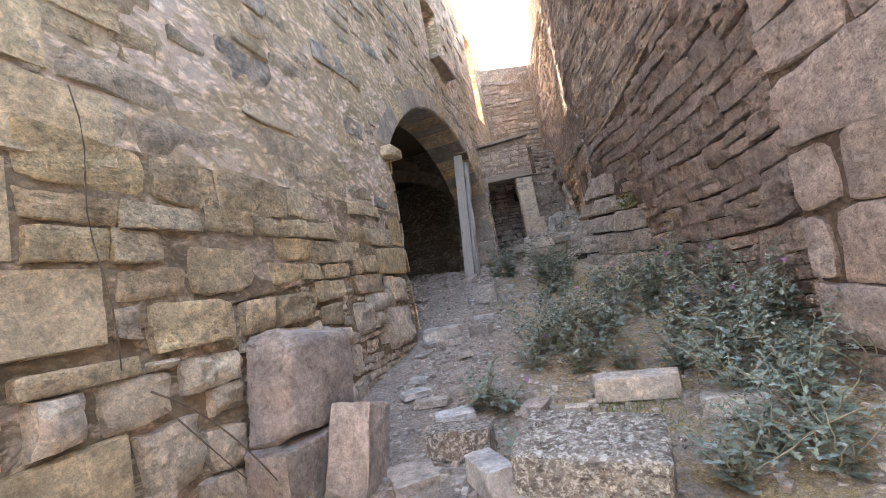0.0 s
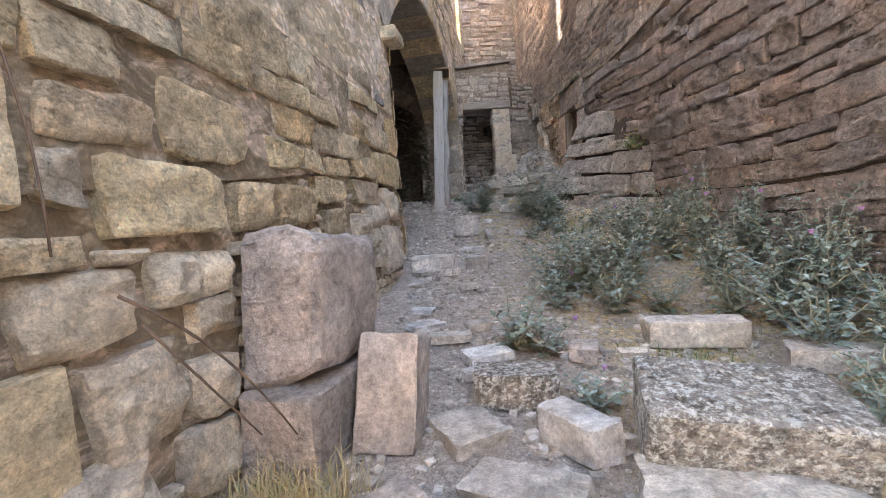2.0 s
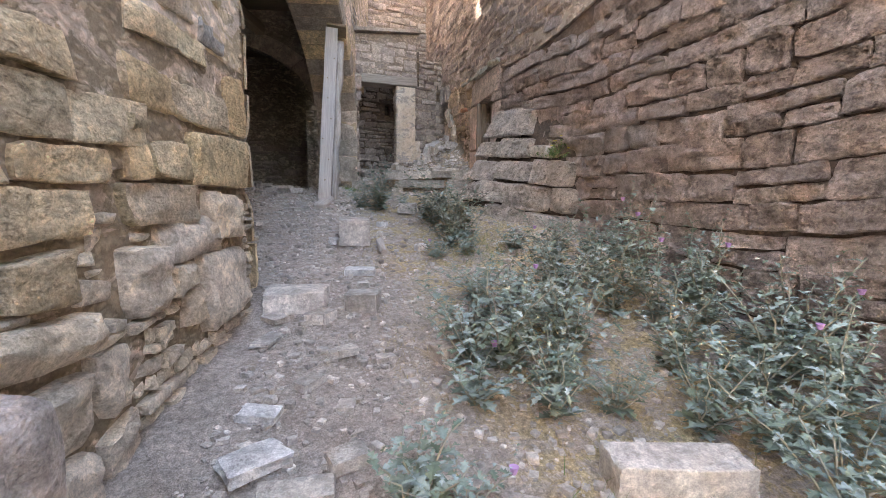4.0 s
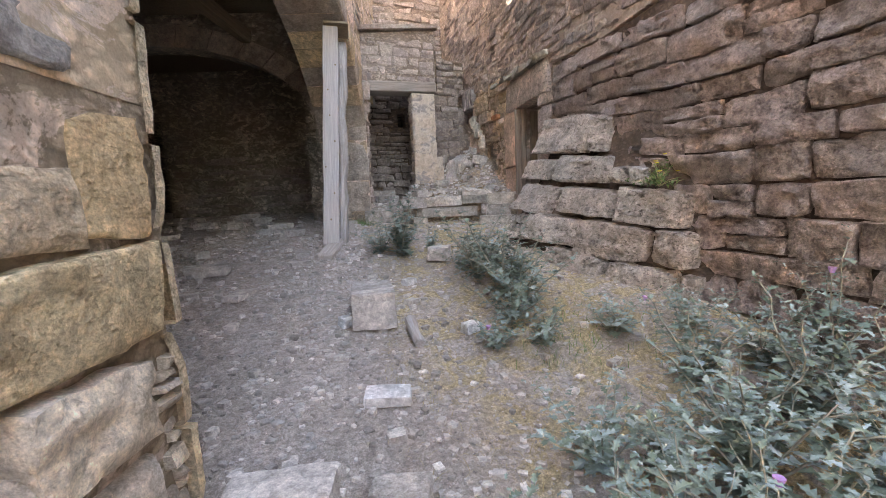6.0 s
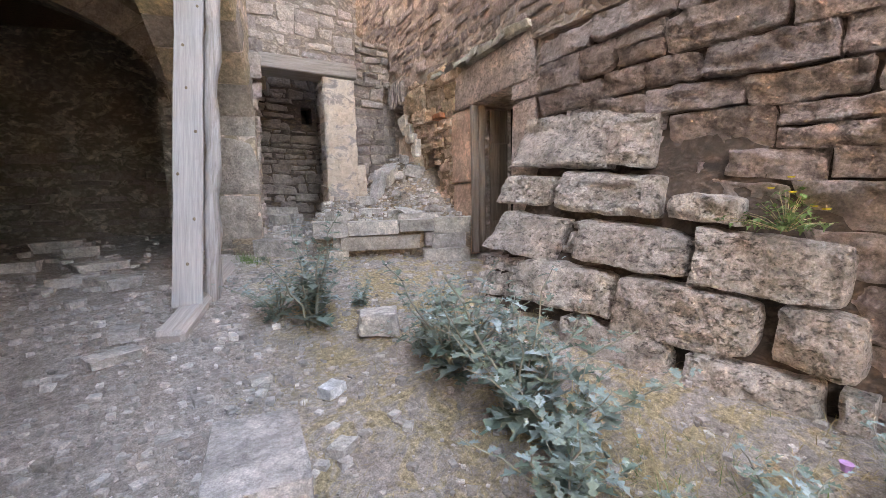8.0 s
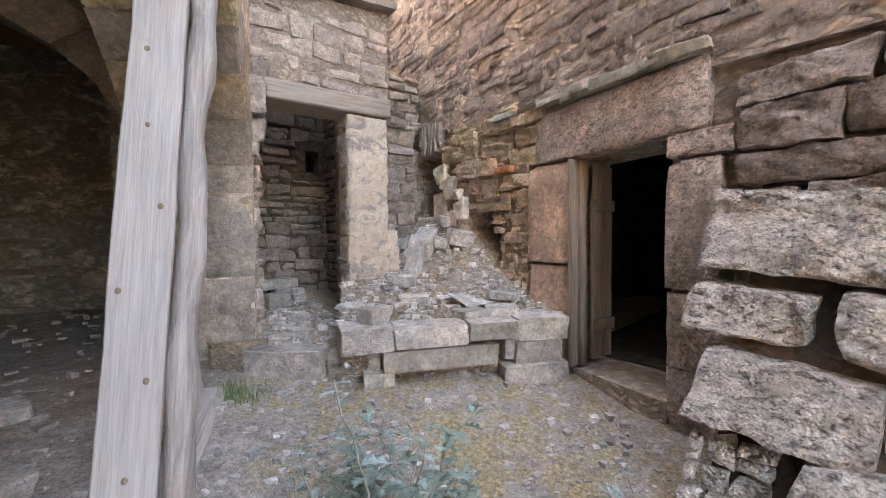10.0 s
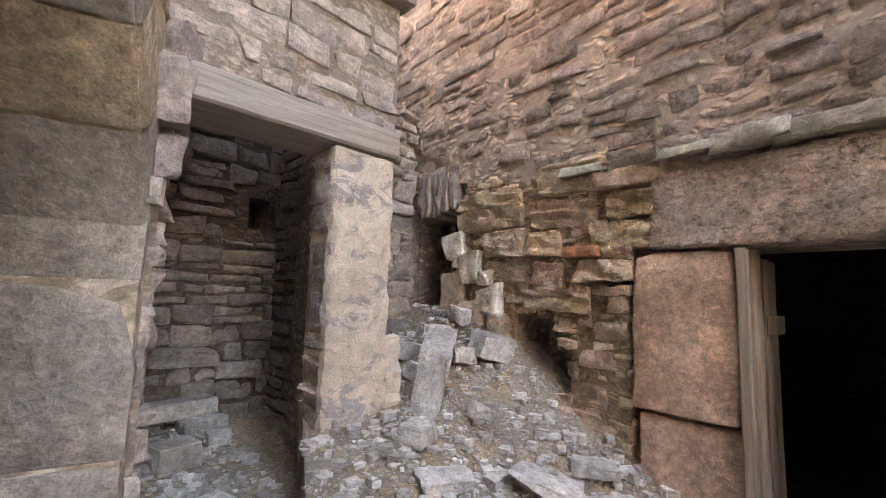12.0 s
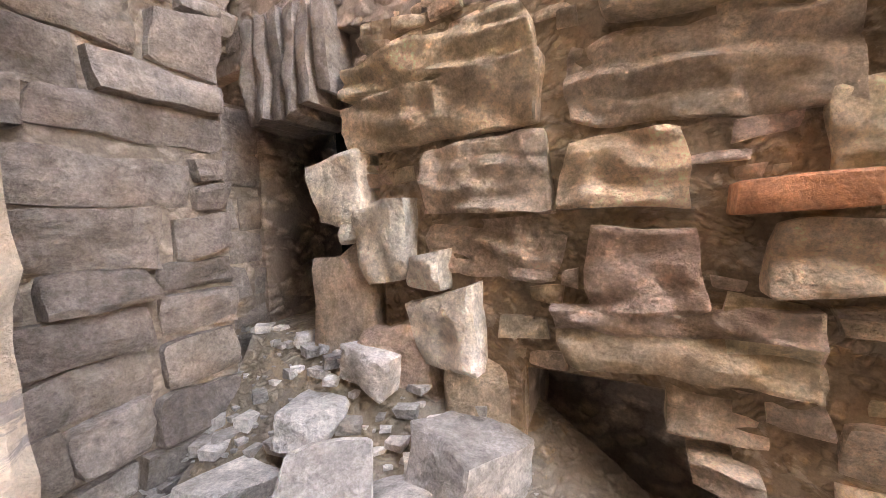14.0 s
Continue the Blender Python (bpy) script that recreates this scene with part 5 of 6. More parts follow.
for i, (x, y, sx, sy, sz, r) in enumerate(((-0.45, 4.10, 0.30, 0.22, 0.06, 20), (-0.28, 3.86, 0.34, 0.16, 0.07, -10), (-0.05, 3.98, 0.22, 0.14, 0.08, 10), (-0.15, 4.62, 0.2, 0.12, 0.06, 40), (-0.42, 4.42, 0.24, 0.14, 0.05, -30),
                                           (0.12, 4.9, 0.16, 0.12, 0.06, 10), (0.02, 4.35, 0.14, 0.1, 0.05, 70), (0.35, 4.75, 0.14, 0.1, 0.05, 0), (-0.22, 3.35, 0.2, 0.14, 0.06, 15), (0.5, 6.05, 0.12, 0.1, 0.06, 0), (-0.36, 5.2, 0.3, 0.14, 0.03, 60), (0.95, 8.6, 0.14, 0.1, 0.05, 0), (1.3, 8.3, 0.16, 0.12, 0.08, 30), (0.45, 8.3, 0.12, 0.1, 0.04, 0))):
    stone_at("flat_stone", x, y, (sx, sy, sz), r, M_LOOSE if i % 4 else M_WHITE, "flat pale stone lying on the gravelly earth", 130 + i, 0.1, 0.7, group="flat stones of the path")
for i, (x, y, sx, sy, sz, r) in enumerate(((-0.80, 9.2, 0.5, 0.32, 0.14, 10), (-0.42, 8.5, 0.2, 0.42, 0.06, -30), (-1.0, 8.6, 0.4, 0.14, 0.06, 5), (-1.25, 8.35, 0.34, 0.4, 0.06, 40), (-0.7, 11.9, 0.4, 0.3, 0.12, 0),
                                           (-0.6, 13.6, 0.6, 0.4, 0.2, 10), (0.0, 11.5, 0.5, 0.4, 0.1, 20), (-0.13, 10.8, 0.4, 0.2, 0.1, 0), (0.14, 10.6, 0.3, 0.5, 0.1, 30), (0.25, 9.5, 0.2, 0.3, 0.08, 0),
                                           (0.2, 9.2, 0.3, 0.2, 0.07, 20), (-1.6, 10.9, 0.5, 0.3, 0.1, 40), (-2.2, 11.9, 0.5, 0.4, 0.12, 70), (-1.2, 12.5, 0.4, 0.3, 0.12, 0), (-2.6, 13.2, 0.6, 0.4, 0.16, 30), (-0.3, 12.9, 0.4, 0.25, 0.14, 15))):
    stone_at("fallen_slab", x, y, (sx, sy, sz), r, M_LOOSE, "flat grey slab fallen on the floor of the vaulted room", 110 + i, 0.15, 0.75, group="slabs in the vaulted room")


# ---- steps and rubble by the small doorway ----
E0, E1 = Vector((2.02, 10.78)), Vector((3.78, 9.96))
ED = (E1 - E0).normalized()


def mound_z(x, y):
    """Top of the rubble heap."""
    q = Vector((x, y)) - E0
    back_d = q.x * -ED.y + q.y * ED.x
    t = min(1.0, max(0.0, back_d / 1.9))
    right = min(1.0, max(0.0, (x - 2.9) / 1.1))
    z = 2.12 + 0.42 * t * t * (3 - 2 * t) + 0.56 * right * right * t
    return z + 0.05 * n3((x, y, 2), 3.0) + 0.02 * n3((x, y, 7), 9.0)


def build_mound():
    n = 26
    vs, fs = [], []
    for j in range(n + 1):
        for i in range(n + 1):
            u, v = i / n, j / n
            edge = E0.lerp(E1, u)
            far = Vector((2.62, 12.0)).lerp(Vector((4.6, 12.7)), u)
            pnt = edge.lerp(far, v)
            vs.append((pnt.x, pnt.y, mound_z(pnt.x, pnt.y) - (0.03 if v == 0 else 0)))
    w = n + 1
    fs = [(j * w + i, j * w + i + 1, j * w + w + i + 1, j * w + w + i) for j in range(n) for i in range(n)]
    b = len(vs)
    vs += [(x, y, 1.55) for x, y, z in vs[:w]]
    fs += [(b + i, b + i + 1, i + 1, i) for i in range(n)]
    b = len(vs)
    col = [j * w for j in range(n + 1)]
    vs += [(vs[k][0], vs[k][1], 1.55) for k in col]
    fs += [(b + j + 1, b + j, col[j], col[j + 1]) for j in range(n)]
    tagged(new("ground_mound", mesh_from("ground_mound", vs, fs, M_RUBBLE_EARTH, True)), "heap of earth and mortar rubble against the wall", "ground", kind="structure")
    # low terrace in front of and inside the small doorway
    xs = [1.3 + 0.1 * i for i in range(20)]
    ys = [10.55 + 0.1 * j for j in range(32)]
    vs = [(x, y, 1.93 + 0.09 * max(0, y - 11.5) + 0.03 * n3((x, y, 1), 4.0) - (0.0 if (x - 1.52) * 0.68 + (y - 11.42) * 0.73 > 0.04 else 0.5)) for y in ys for x in xs]
    w = len(xs)
    fs = [(j * w + i, j * w + i + 1, j * w + w + i + 1, j * w + w + i) for j in range(len(ys) - 1) for i in range(w - 1)]
    tagged(new("ground_terrace", mesh_from("ground_terrace", vs, fs, M_RUBBLE_EARTH, True)), "low terrace of earth and chips before the small doorway", "ground", kind="structure")


M_RUBBLE_EARTH = plaster_mat("rubble_earth", (0.42, 0.35, 0.28), (0.37, 0.29, 0.21), (0.50, 0.37, 0.25), 0.7, 22.0)
build_mound()


def edge_stone(u, z, size, seed, off=0.0, rot=0.0, mat=None, label="squared grey step stone at the edge of the rubble heap", name="step_stone", tilt=(0, 0)):
    pnt = E0 + ED * u + Vector((-ED.y, ED.x)) * (off + size[1] / 2 - 0.16)
    return stone_at(name, pnt.x, pnt.y, size, math.degrees(math.atan2(ED.y, ED.x)) + rot, mat or M_STEP, label, seed, 0.0, 0.94, tilt, z, 1, "stones of the rubble steps", 0.05)


M_STEP = stone_mat("step_stone", [(0.48, 0.43, 0.37), (0.56, 0.50, 0.44), (0.42, 0.37, 0.33), (0.52, 0.46, 0.38)], (0.38, 0.33, 0.27), 0.4, pits=0.15, layered=0.2)
edge_stone(0.20, 1.98, (0.42, 0.40, 0.20), 201, off=0.02, rot=8)
edge_stone(0.72, 2.00, (0.62, 0.34, 0.17), 202)
edge_stone(1.24, 2.03, (0.44, 0.34, 0.15), 203)
edge_stone(1.68, 2.00, (0.46, 0.42, 0.20), 204, rot=-6)
edge_stone(0.80, 1.82, (0.98, 0.30, 0.17), 205, off=0.02, rot=2)
edge_stone(1.62, 1.82, (0.42, 0.30, 0.19), 206, off=0.0)
edge_stone(1.40, 1.84, (0.14, 0.26, 0.18), 207, off=0.05, mat=M_PURPLE)
edge_stone(1.58, 1.62, (0.60, 0.30, 0.20), 208, off=-0.05)
edge_stone(0.30, 1.58, (0.24, 0.28, 0.25), 209, off=0.04)
edge_stone(0.95, 1.60, (0.3, 0.2, 0.14), 210, off=0.35, mat=M_PURPLE)
edge_stone(1.12, 2.17, (0.3, 0.22, 0.07), 211, off=0.2, rot=20)
edge_stone(1.42, 2.17, (0.3, 0.26, 0.08), 212, off=0.22, rot=-14)
edge_stone(0.28, 2.16, (0.22, 0.2, 0.13), 213, off=0.2, rot=40)
LS0, LS1 = Vector((1.50, 11.40)), Vector((2.36, 10.62))
ld = (LS1 - LS0).normalized()
for i, (u, ln) in enumerate(((0.32, 0.66), (0.90, 0.44))):
    pnt = LS0 + ld * u + Vector((-ld.y, ld.x)) * 0.08
    stone_at("step_stone", pnt.x, pnt.y, (ln, 0.26, 0.27), math.degrees(math.atan2(ld.y, ld.x)), M_STEP, "long grey kerb stone of the low step", 220 + i, 0.0, 0.96, z=1.70, group="kerb of the low step", bev=0.04)


def scatter_rubble():
    rng = random.Random(77)
    # the larger tumbled stones of the heap
    big = [(3.22, 11.55, 0.15, 0.20, 0.55, 14, 18), (3.62, 11.78, 0.40, 0.26, 0.34, 30, -30), (3.42, 11.85, 0.16, 0.2, 0.14, 0, 12), (3.80, 11.98, 0.3, 0.22, 0.12, 20, 5), (3.86, 11.5, 0.34, 0.26, 0.22, -20, 10),
           (3.46, 11.3, 0.28, 0.14, 0.1, 50, 5), (3.05, 11.42, 0.24, 0.2, 0.14, 12, 0), (2.95, 11.1, 0.36, 0.24, 0.08, -30, 0), (3.4, 10.75, 0.5, 0.4, 0.07, 20, 4), (3.66, 10.6, 0.3, 0.2, 0.08, -50, 6), (3.2, 10.95, 0.18, 0.12, 0.08, 0, 0),
           (3.3, 11.62, 0.2, 0.16, 0.12, 10, 10), (3.72, 11.62, 0.26, 0.2, 0.14, 50, 10), (3.55, 12.1, 0.3, 0.2, 0.16, 0, 10), (3.95, 11.85, 0.2, 0.2, 0.14, 0, 0), (2.55, 11.0, 0.2, 0.16, 0.1, 30, 0), (2.4, 11.3, 0.3, 0.2, 0.05, 10, 0)]
    for i, (x, y, sx, sy, sz, r, tl) in enumerate(big):
        stone_at("rubble_stone", x, y, (sx, sy, sz), r, M_WHITE if i in (2,) else M_LOOSE, "upright pale slab tumbled on the rubble heap" if i == 0 else "white chip on the rubble heap" if i == 2 else "pale angular stone tumbled on the rubble heap", 300 + i, 0.2, 0.4, (6 * (i % 3), tl), mound_z(x, y), group="stones of the rubble heap")
    for i in range(34):
        x, y = rng.uniform(1.75, 2.62), rng.uniform(11.3, 13.3)
        if y < 11.9 and x > 2.45:
            continue
        s = rng.uniform(0.08, 0.26) * (1.3 if y > 12.6 else 0.8)
        stone_at("rubble_stone", x, y, (s, s * rng.uniform(0.6, 1), s * rng.uniform(0.3, 0.7)), rng.uniform(0, 180), M_LOOSE if i % 3 else M_STEP, "pale broken stone on the floor of the small doorway", 340 + i, 0.1, 0.6, z=1.94 + 0.09 * max(0, y - 11.5), group="broken stones in the small doorway", detail=0)
    stone_at("stone_beam", 2.25, 13.42, (0.75, 0.2, 0.14), 4, M_STEP, "long stone lying along the inner wall", 380, 0.0, 0.95, z=2.2)


scatter_rubble()


def chips(name, label, spots, material, rng):
    """Small angular chips joined into one mesh; spots yields x, y, z, size."""
    kinds = []
    for k in range(5):
        bm = rock_bm(1.0, 0.8, 0.5, 500 + k, 0.4, 0, 0)
        bmesh.ops.triangulate(bm, faces=bm.faces[:])
        kinds.append((np.array([v.co[:] for v in bm.verts]), [[v.index for v in f.verts] for f in bm.faces]))
        bm.verts.index_update()
        kinds[-1] = (np.array([v.co[:] for v in bm.verts]), [[v.index for v in f.verts] for f in bm.faces])
        bm.free()
    V, F, b = [], [], 0
    for x, y, z, s in spots:
        v, f = kinds[rng.randrange(5)]
        a = rng.uniform(0, 6.28)
        r = np.array([[math.cos(a), -math.sin(a), 0], [math.sin(a), math.cos(a), 0], [0, 0, 1]])
        w = (v * np.array([s, s * rng.uniform(0.7, 1.1), s * rng.uniform(0.5, 1.3)])) @ r.T + np.array([x, y, z - 0.12 * s])
        V.extend(map(tuple, w))
        F.extend([tuple(b + i for i in q) for q in f])
        b += len(v)
    tagged(new(name, mesh_from(name, V, F, material)), label, "gravel", kind="stuff")


def build_gravel():
    rng = random.Random(91)
    sp = []
    while len(sp) < 14000:
        y = rng.uniform(1.2, 11.0)
        x = rng.uniform(-2.2, 3.4)
        s = 0.011 + 0.075 * rng.random() ** 4
        xf = A0.x + 0.354 * (y - 1.55)
        if x < xf - (2.5 if 6.0 < y else -0.3) or x > right_x(y) - 0.1:
            continue
        dens = 1.0 - 0.6 * min(1, max(0, (x - 0.9) / 0.8))
        if rng.random() > dens * (0.45 + 0.9 * max(0, n3((x, y, 0), 1.6) + 0.35)):
            continue
        sp.append((x, y, ground_at(x, y), s))
    chips("gravel", "small grey stone chips scattered on the earth", sp, M_CHIPS, rng)
    sp = []
    while len(sp) < 1500:
        y, x = rng.uniform(10.0, 12.6), rng.uniform(2.1, 4.1)
        q = Vector((x, y)) - E0
        if q.x * -ED.y + q.y * ED.x < 0.05 or q.dot(ED) < 0 or x > right_x(y) or (2.6 < x < 3.16 and y > 11.8) or (x < 3.16 and y > 11.8):
            continue
        sp.append((x, y, mound_z(x, y), 0.015 + 0.09 * rng.random() ** 3))
    for _ in range(700):
        x, y = rng.uniform(1.7, 2.62), rng.uniform(11.2, 13.5)
        sp.append((x, y, 1.93 + 0.09 * max(0, y - 11.5), 0.015 + 0.09 * rng.random() ** 3))
    chips("rubble_chips", "pale stone chips and mortar lumps on the rubble heap", sp, M_CHIPS, rng)
    sp = []
    while len(sp) < 1100:
        s, d = rng.uniform(5.0, 14.0), rng.uniform(0.2, 6.5)
        if rng.random() > 0.3 + 0.7 * min(1, max(0, (s - 7.5) / 3)):
            continue
        x, y, _ = fac(s, 0, d)
        sp.append((x, y, ground_at(x, y), 0.02 + 0.16 * rng.random() ** 4))
    chips("room_rubble", "grey rubble strewn over the floor of the vaulted room", sp, M_CHIPS, rng)


M_CHIPS = stone_mat("chips", [(0.46, 0.41, 0.36), (0.64, 0.59, 0.54), (0.40, 0.35, 0.31), (0.56, 0.50, 0.45), (0.72, 0.67, 0.62)], (0.34, 0.3, 0.26), 0.2, pits=0.1)
build_gravel()


# ---- thistles and dry grass ----
def leaf_mat(name, tones, rough=0.6):
    m, nt, bsdf = node_mat(name)
    geo = nt.nodes.new("ShaderNodeNewGeometry")
    inf = nt.nodes.new("ShaderNodeObjectInfo")
    rnd = math_node(nt, "FRACT", math_node(nt, "ADD", math_node(nt, "MULTIPLY", inf.outputs["Random"], 0.4), geo.outputs["Random Per Island"]))
    col = ramp(nt, rnd, [(i / (len(tones) - 1), c) for i, c in enumerate(tones)])
    col = mix(nt, 1.0, col, ramp(nt, noise_of(nt, geo.outputs["Position"], 45.0, 3, 0.6), [(0.3, (0.75,)), (0.7, (1.2,))]), "MULTIPLY")
    nt.links.new(col, bsdf.inputs["Base Color"])
    bsdf.inputs["Roughness"].default_value = rough
    bsdf.inputs["Specular IOR Level"].default_value = 0.3
    return m


M_LEAF = leaf_mat("thistle_leaf", [(0.12, 0.16, 0.11), (0.22, 0.28, 0.23), (0.32, 0.39, 0.36), (0.14, 0.19, 0.14), (0.42, 0.50, 0.49), (0.18, 0.23, 0.16), (0.26, 0.32, 0.27)])
M_STALK = leaf_mat("thistle_stalk", [(0.30, 0.27, 0.20), (0.36, 0.35, 0.28)])
M_STRAW = leaf_mat("straw", [(0.52, 0.42, 0.22), (0.40, 0.30, 0.15), (0.60, 0.50, 0.30), (0.34, 0.27, 0.16)], 0.8)
M_GREEN = leaf_mat("weed_leaf", [(0.12, 0.20, 0.06), (0.18, 0.27, 0.09), (0.10, 0.16, 0.06)])
M_YELLOW = leaf_mat("yellow_petals", [(0.75, 0.6, 0.05), (0.8, 0.66, 0.1)])
M_VIOLET = leaf_mat("violet_florets", [(0.42, 0.22, 0.46), (0.5, 0.3, 0.55)])


def leaf(out, at, direction, up, L, rng, lobes=4):
    """A lobed, folded, drooping leaf."""
    vs, fs = out
    d = direction.normalized()
    side = d.cross(up)
    if side.length < 0.05:
        side = d.cross(Vector((1, 0, 0)))
    side.normalize()
    nrm = side.cross(d).normalized()
    b = len(vs)
    n = lobes * 2 + 1
    droop, fold, wid = rng.uniform(0.15, 0.6), rng.uniform(0.05, 0.35), rng.uniform(0.34, 0.48)
    for i in range(n + 1):
        t = i / n
        mid = at + d * (L * t) - nrm * (L * droop * t * t)
        env = math.sin(math.pi * min(1, t * 0.86 + 0.1)) * wid * L
        w = env * (1.0 if i % 2 else 0.34)
        sh = d * (0.10 * L if i % 2 else 0)
        curl = nrm * (w * fold)
        vs.append(mid)
        vs.append(mid + side * w + sh + curl)
        vs.append(mid - side * w + sh + curl)
    for i in range(n):
        a = b + 3 * i
        fs.append((a, a + 1, a + 4, a + 3))
        fs.append((a, a + 3, a + 5, a + 2))


def thistle(seed, height, stems, spread, flowers=0):
    rng = random.Random(seed)
    th = thing("thistle", (0, 0, 0), "grey-green thistle with lobed prickly leaves growing from the earth", "plant", "thistles")
    lv, lf = [], []
    heads = []
    for k in range(stems):
        a = 2 * math.pi * (k + rng.random()) / stems
        lean = rng.uniform(0.2, 1.5) * spread
        h = height * rng.uniform(0.6, 1.05)
        pts = []
        for i in range(7):
            t = i / 6
            wx, wy = rng.uniform(-0.02, 0.02), rng.uniform(-0.02, 0.02)
            pts.append(Vector((math.cos(a) * lean * t ** 1.3 + wx, math.sin(a) * lean * t ** 1.3 + wy, h * (t - 0.18 * lean * t * t) - 0.02)))
        sb = tube_bm(pts, [0.008 * (1 - 0.6 * i / 6) for i in range(7)], 4)
        part("stalk", sb, M_STALK, th)
        nl = int(9 + 15 * h)
        for q in range(nl):
            t = (q + rng.random()) / nl
            i = min(5, int(t * 6))
            at = pts[i].lerp(pts[i + 1], t * 6 - i)
            ang = q * 2.4 + rng.uniform(-0.5, 0.5)
            out_d = Vector((math.cos(ang), math.sin(ang), rng.uniform(0.0, 0.9)))
            L = rng.uniform(0.06, 0.125) * (1.25 - 0.75 * t) * (0.8 + 0.4 * height)
            leaf((lv, lf), at, out_d, Vector((0, 0, 1)), L, rng, 3)
            if rng.random() < 0.35 and t > 0.3:
                tw = out_d.normalized() * rng.uniform(0.06, 0.14) + Vector((0, 0, 0.05))
                for _ in range(3):
                    leaf((lv, lf), at + tw * rng.uniform(0.4, 1), Vector((rng.uniform(-1, 1), rng.uniform(-1, 1), rng.uniform(-0.1, 0.8))), Vector((0, 0, 1)), L * 0.6, rng, 2)
        heads.append(pts[-1])
    o = new("leaves", mesh_from("leaves", lv, lf, M_LEAF))
    o.parent = th
    o["kind"] = "stuff"
    for p_ in heads[:flowers]:
        bm = bmesh.new()
        bmesh.ops.create_cone(bm, cap_ends=True, segments=8, radius1=0.012, radius2=0.024, depth=0.035)
        bmesh.ops.translate(bm, vec=p_ + Vector((0, 0, 0.015)), verts=bm.verts)
        part("flower_head", bm, M_VIOLET, th, "violet flower head")
    return th


def plant_all():
    protos = [thistle(1, 0.55, 9, 0.34), thistle(2, 0.75, 8, 0.30), thistle(3, 0.42, 8, 0.30), thistle(4, 0.95, 6, 0.26, 1), thistle(5, 0.30, 7, 0.22, 1)]
    spots = [(0.16, 3.62, 2, 1.0), (0.30, 3.50, 4, 1.0), (0.32, 2.86, 4, 0.7), (0.90, 4.56, 0, 1.0), (1.10, 4.50, 1, 1.0), (1.05, 4.85, 0, 1.0), (1.30, 4.20, 0, 0.9), (1.62, 4.40, 1, 1.0), (1.76, 4.70, 0, 1.1),
             (2.10, 3.95, 1, 1.0), (2.20, 4.62, 1, 1.0), (2.12, 5.20, 0, 1.0), (1.45, 5.45, 0, 0.9), (2.50, 5.10, 1, 1.0), (2.64, 4.10, 3, 1.0), (1.86, 2.92, 0, 0.9), (1.82, 3.55, 1, 0.9), (2.35, 2.90, 1, 0.95), (1.60, 2.35, 2, 1.0), (1.90, 2.35, 0, 0.9),
             (1.30, 2.22, 2, 0.9), (1.75, 2.10, 2, 0.8), (2.70, 3.35, 3, 0.9), (2.62, 4.75, 3, 1.0), (2.50, 3.55, 1, 1.1), (1.82, 6.95, 2, 1.1), (2.02, 7.40, 1, 1.35), (2.10, 7.15, 0, 1.1), (2.00, 7.95, 1, 1.25), (1.86, 6.55, 2, 0.8),
             (1.46, 9.14, 1, 1.3), (1.28, 9.40, 0, 0.9), (1.60, 9.60, 2, 0.9), (2.20, 8.00, 0, 0.9), (2.28, 7.62, 2, 1.0), (1.98, 8.30, 2, 0.9), (2.34, 6.30, 4, 1.0), (1.55, 6.75, 4, 0.9), (1.16, 4.45, 2, 0.9), (1.45, 4.90, 0, 1.0), (2.35, 8.60, 2, 0.8),
             (1.95, 5.00, 0, 1.0), (1.15, 3.95, 2, 1.0), (2.35, 5.6, 1, 0.9), (2.75, 6.0, 0, 0.8), (2.95, 5.2, 3, 0.9), (2.90, 4.4, 1, 1.0), (2.85, 3.7, 1, 1.0), (2.4, 4.35, 3, 0.9), (1.7, 5.3, 2, 1.0), (2.3, 3.55, 0, 1.1), (0.75, 4.2, 4, 1.0), (1.35, 4.6, 3, 0.8), (2.0, 2.6, 1, 0.9), (2.3, 3.2, 3, 0.8), (2.75, 5.45, 1, 0.8), (2.05, 3.30, 0, 0.9), (-1.32, 2.05, 4, 0.6), (-1.05, 1.86, 4, 0.7), (1.5, 3.85, 0, 0.8), (-0.35, 1.62, 4, 0.9), (1.95, 9.3, 2, 0.7), (2.55, 2.55, 0, 0.9)]
    rng = random.Random(9)
    used = set()
    for x, y, k, s in spots:
        m = pose(x, y, ground_z(x, y) - 0.01, rng.uniform(-5, 5), rng.uniform(-5, 5), rng.uniform(0, 360)) @ Matrix.Scale(s * rng.uniform(0.9, 1.1), 4)
        if k not in used:
            used.add(k)
            protos[k].matrix_world = m
        else:
            o = copy_thing(protos[k], Matrix())
            o.matrix_basis = m


plant_all()


def blades(name, label, spots, material, category="grass"):
    """Grass as narrow bent blades; spots give x, y, z, length, lie."""
    rng = random.Random(33)
    V, F = [], []
    for x, y, z, L, lie in spots:
        a = rng.uniform(0, 6.28)
        d = Vector((math.cos(a) * lie, math.sin(a) * lie, 1 - 0.8 * lie)).normalized()
        s = Vector((-math.sin(a), math.cos(a), 0)) * rng.uniform(0.0012, 0.0026)
        p0 = Vector((x, y, z - 0.005))
        p1 = p0 + d * L * 0.55
        p2 = p0 + d * L + Vector((math.cos(a), math.sin(a), -0.5)) * L * 0.25
        b = len(V)
        V += [p0 - s, p0 + s, p1 + s * 0.8, p1 - s * 0.8, p2]
        F += [(b, b + 1, b + 2, b + 3), (b + 3, b + 2, b + 4)]
    tagged(new(name, mesh_from(name, V, F, material)), label, category, kind="stuff")


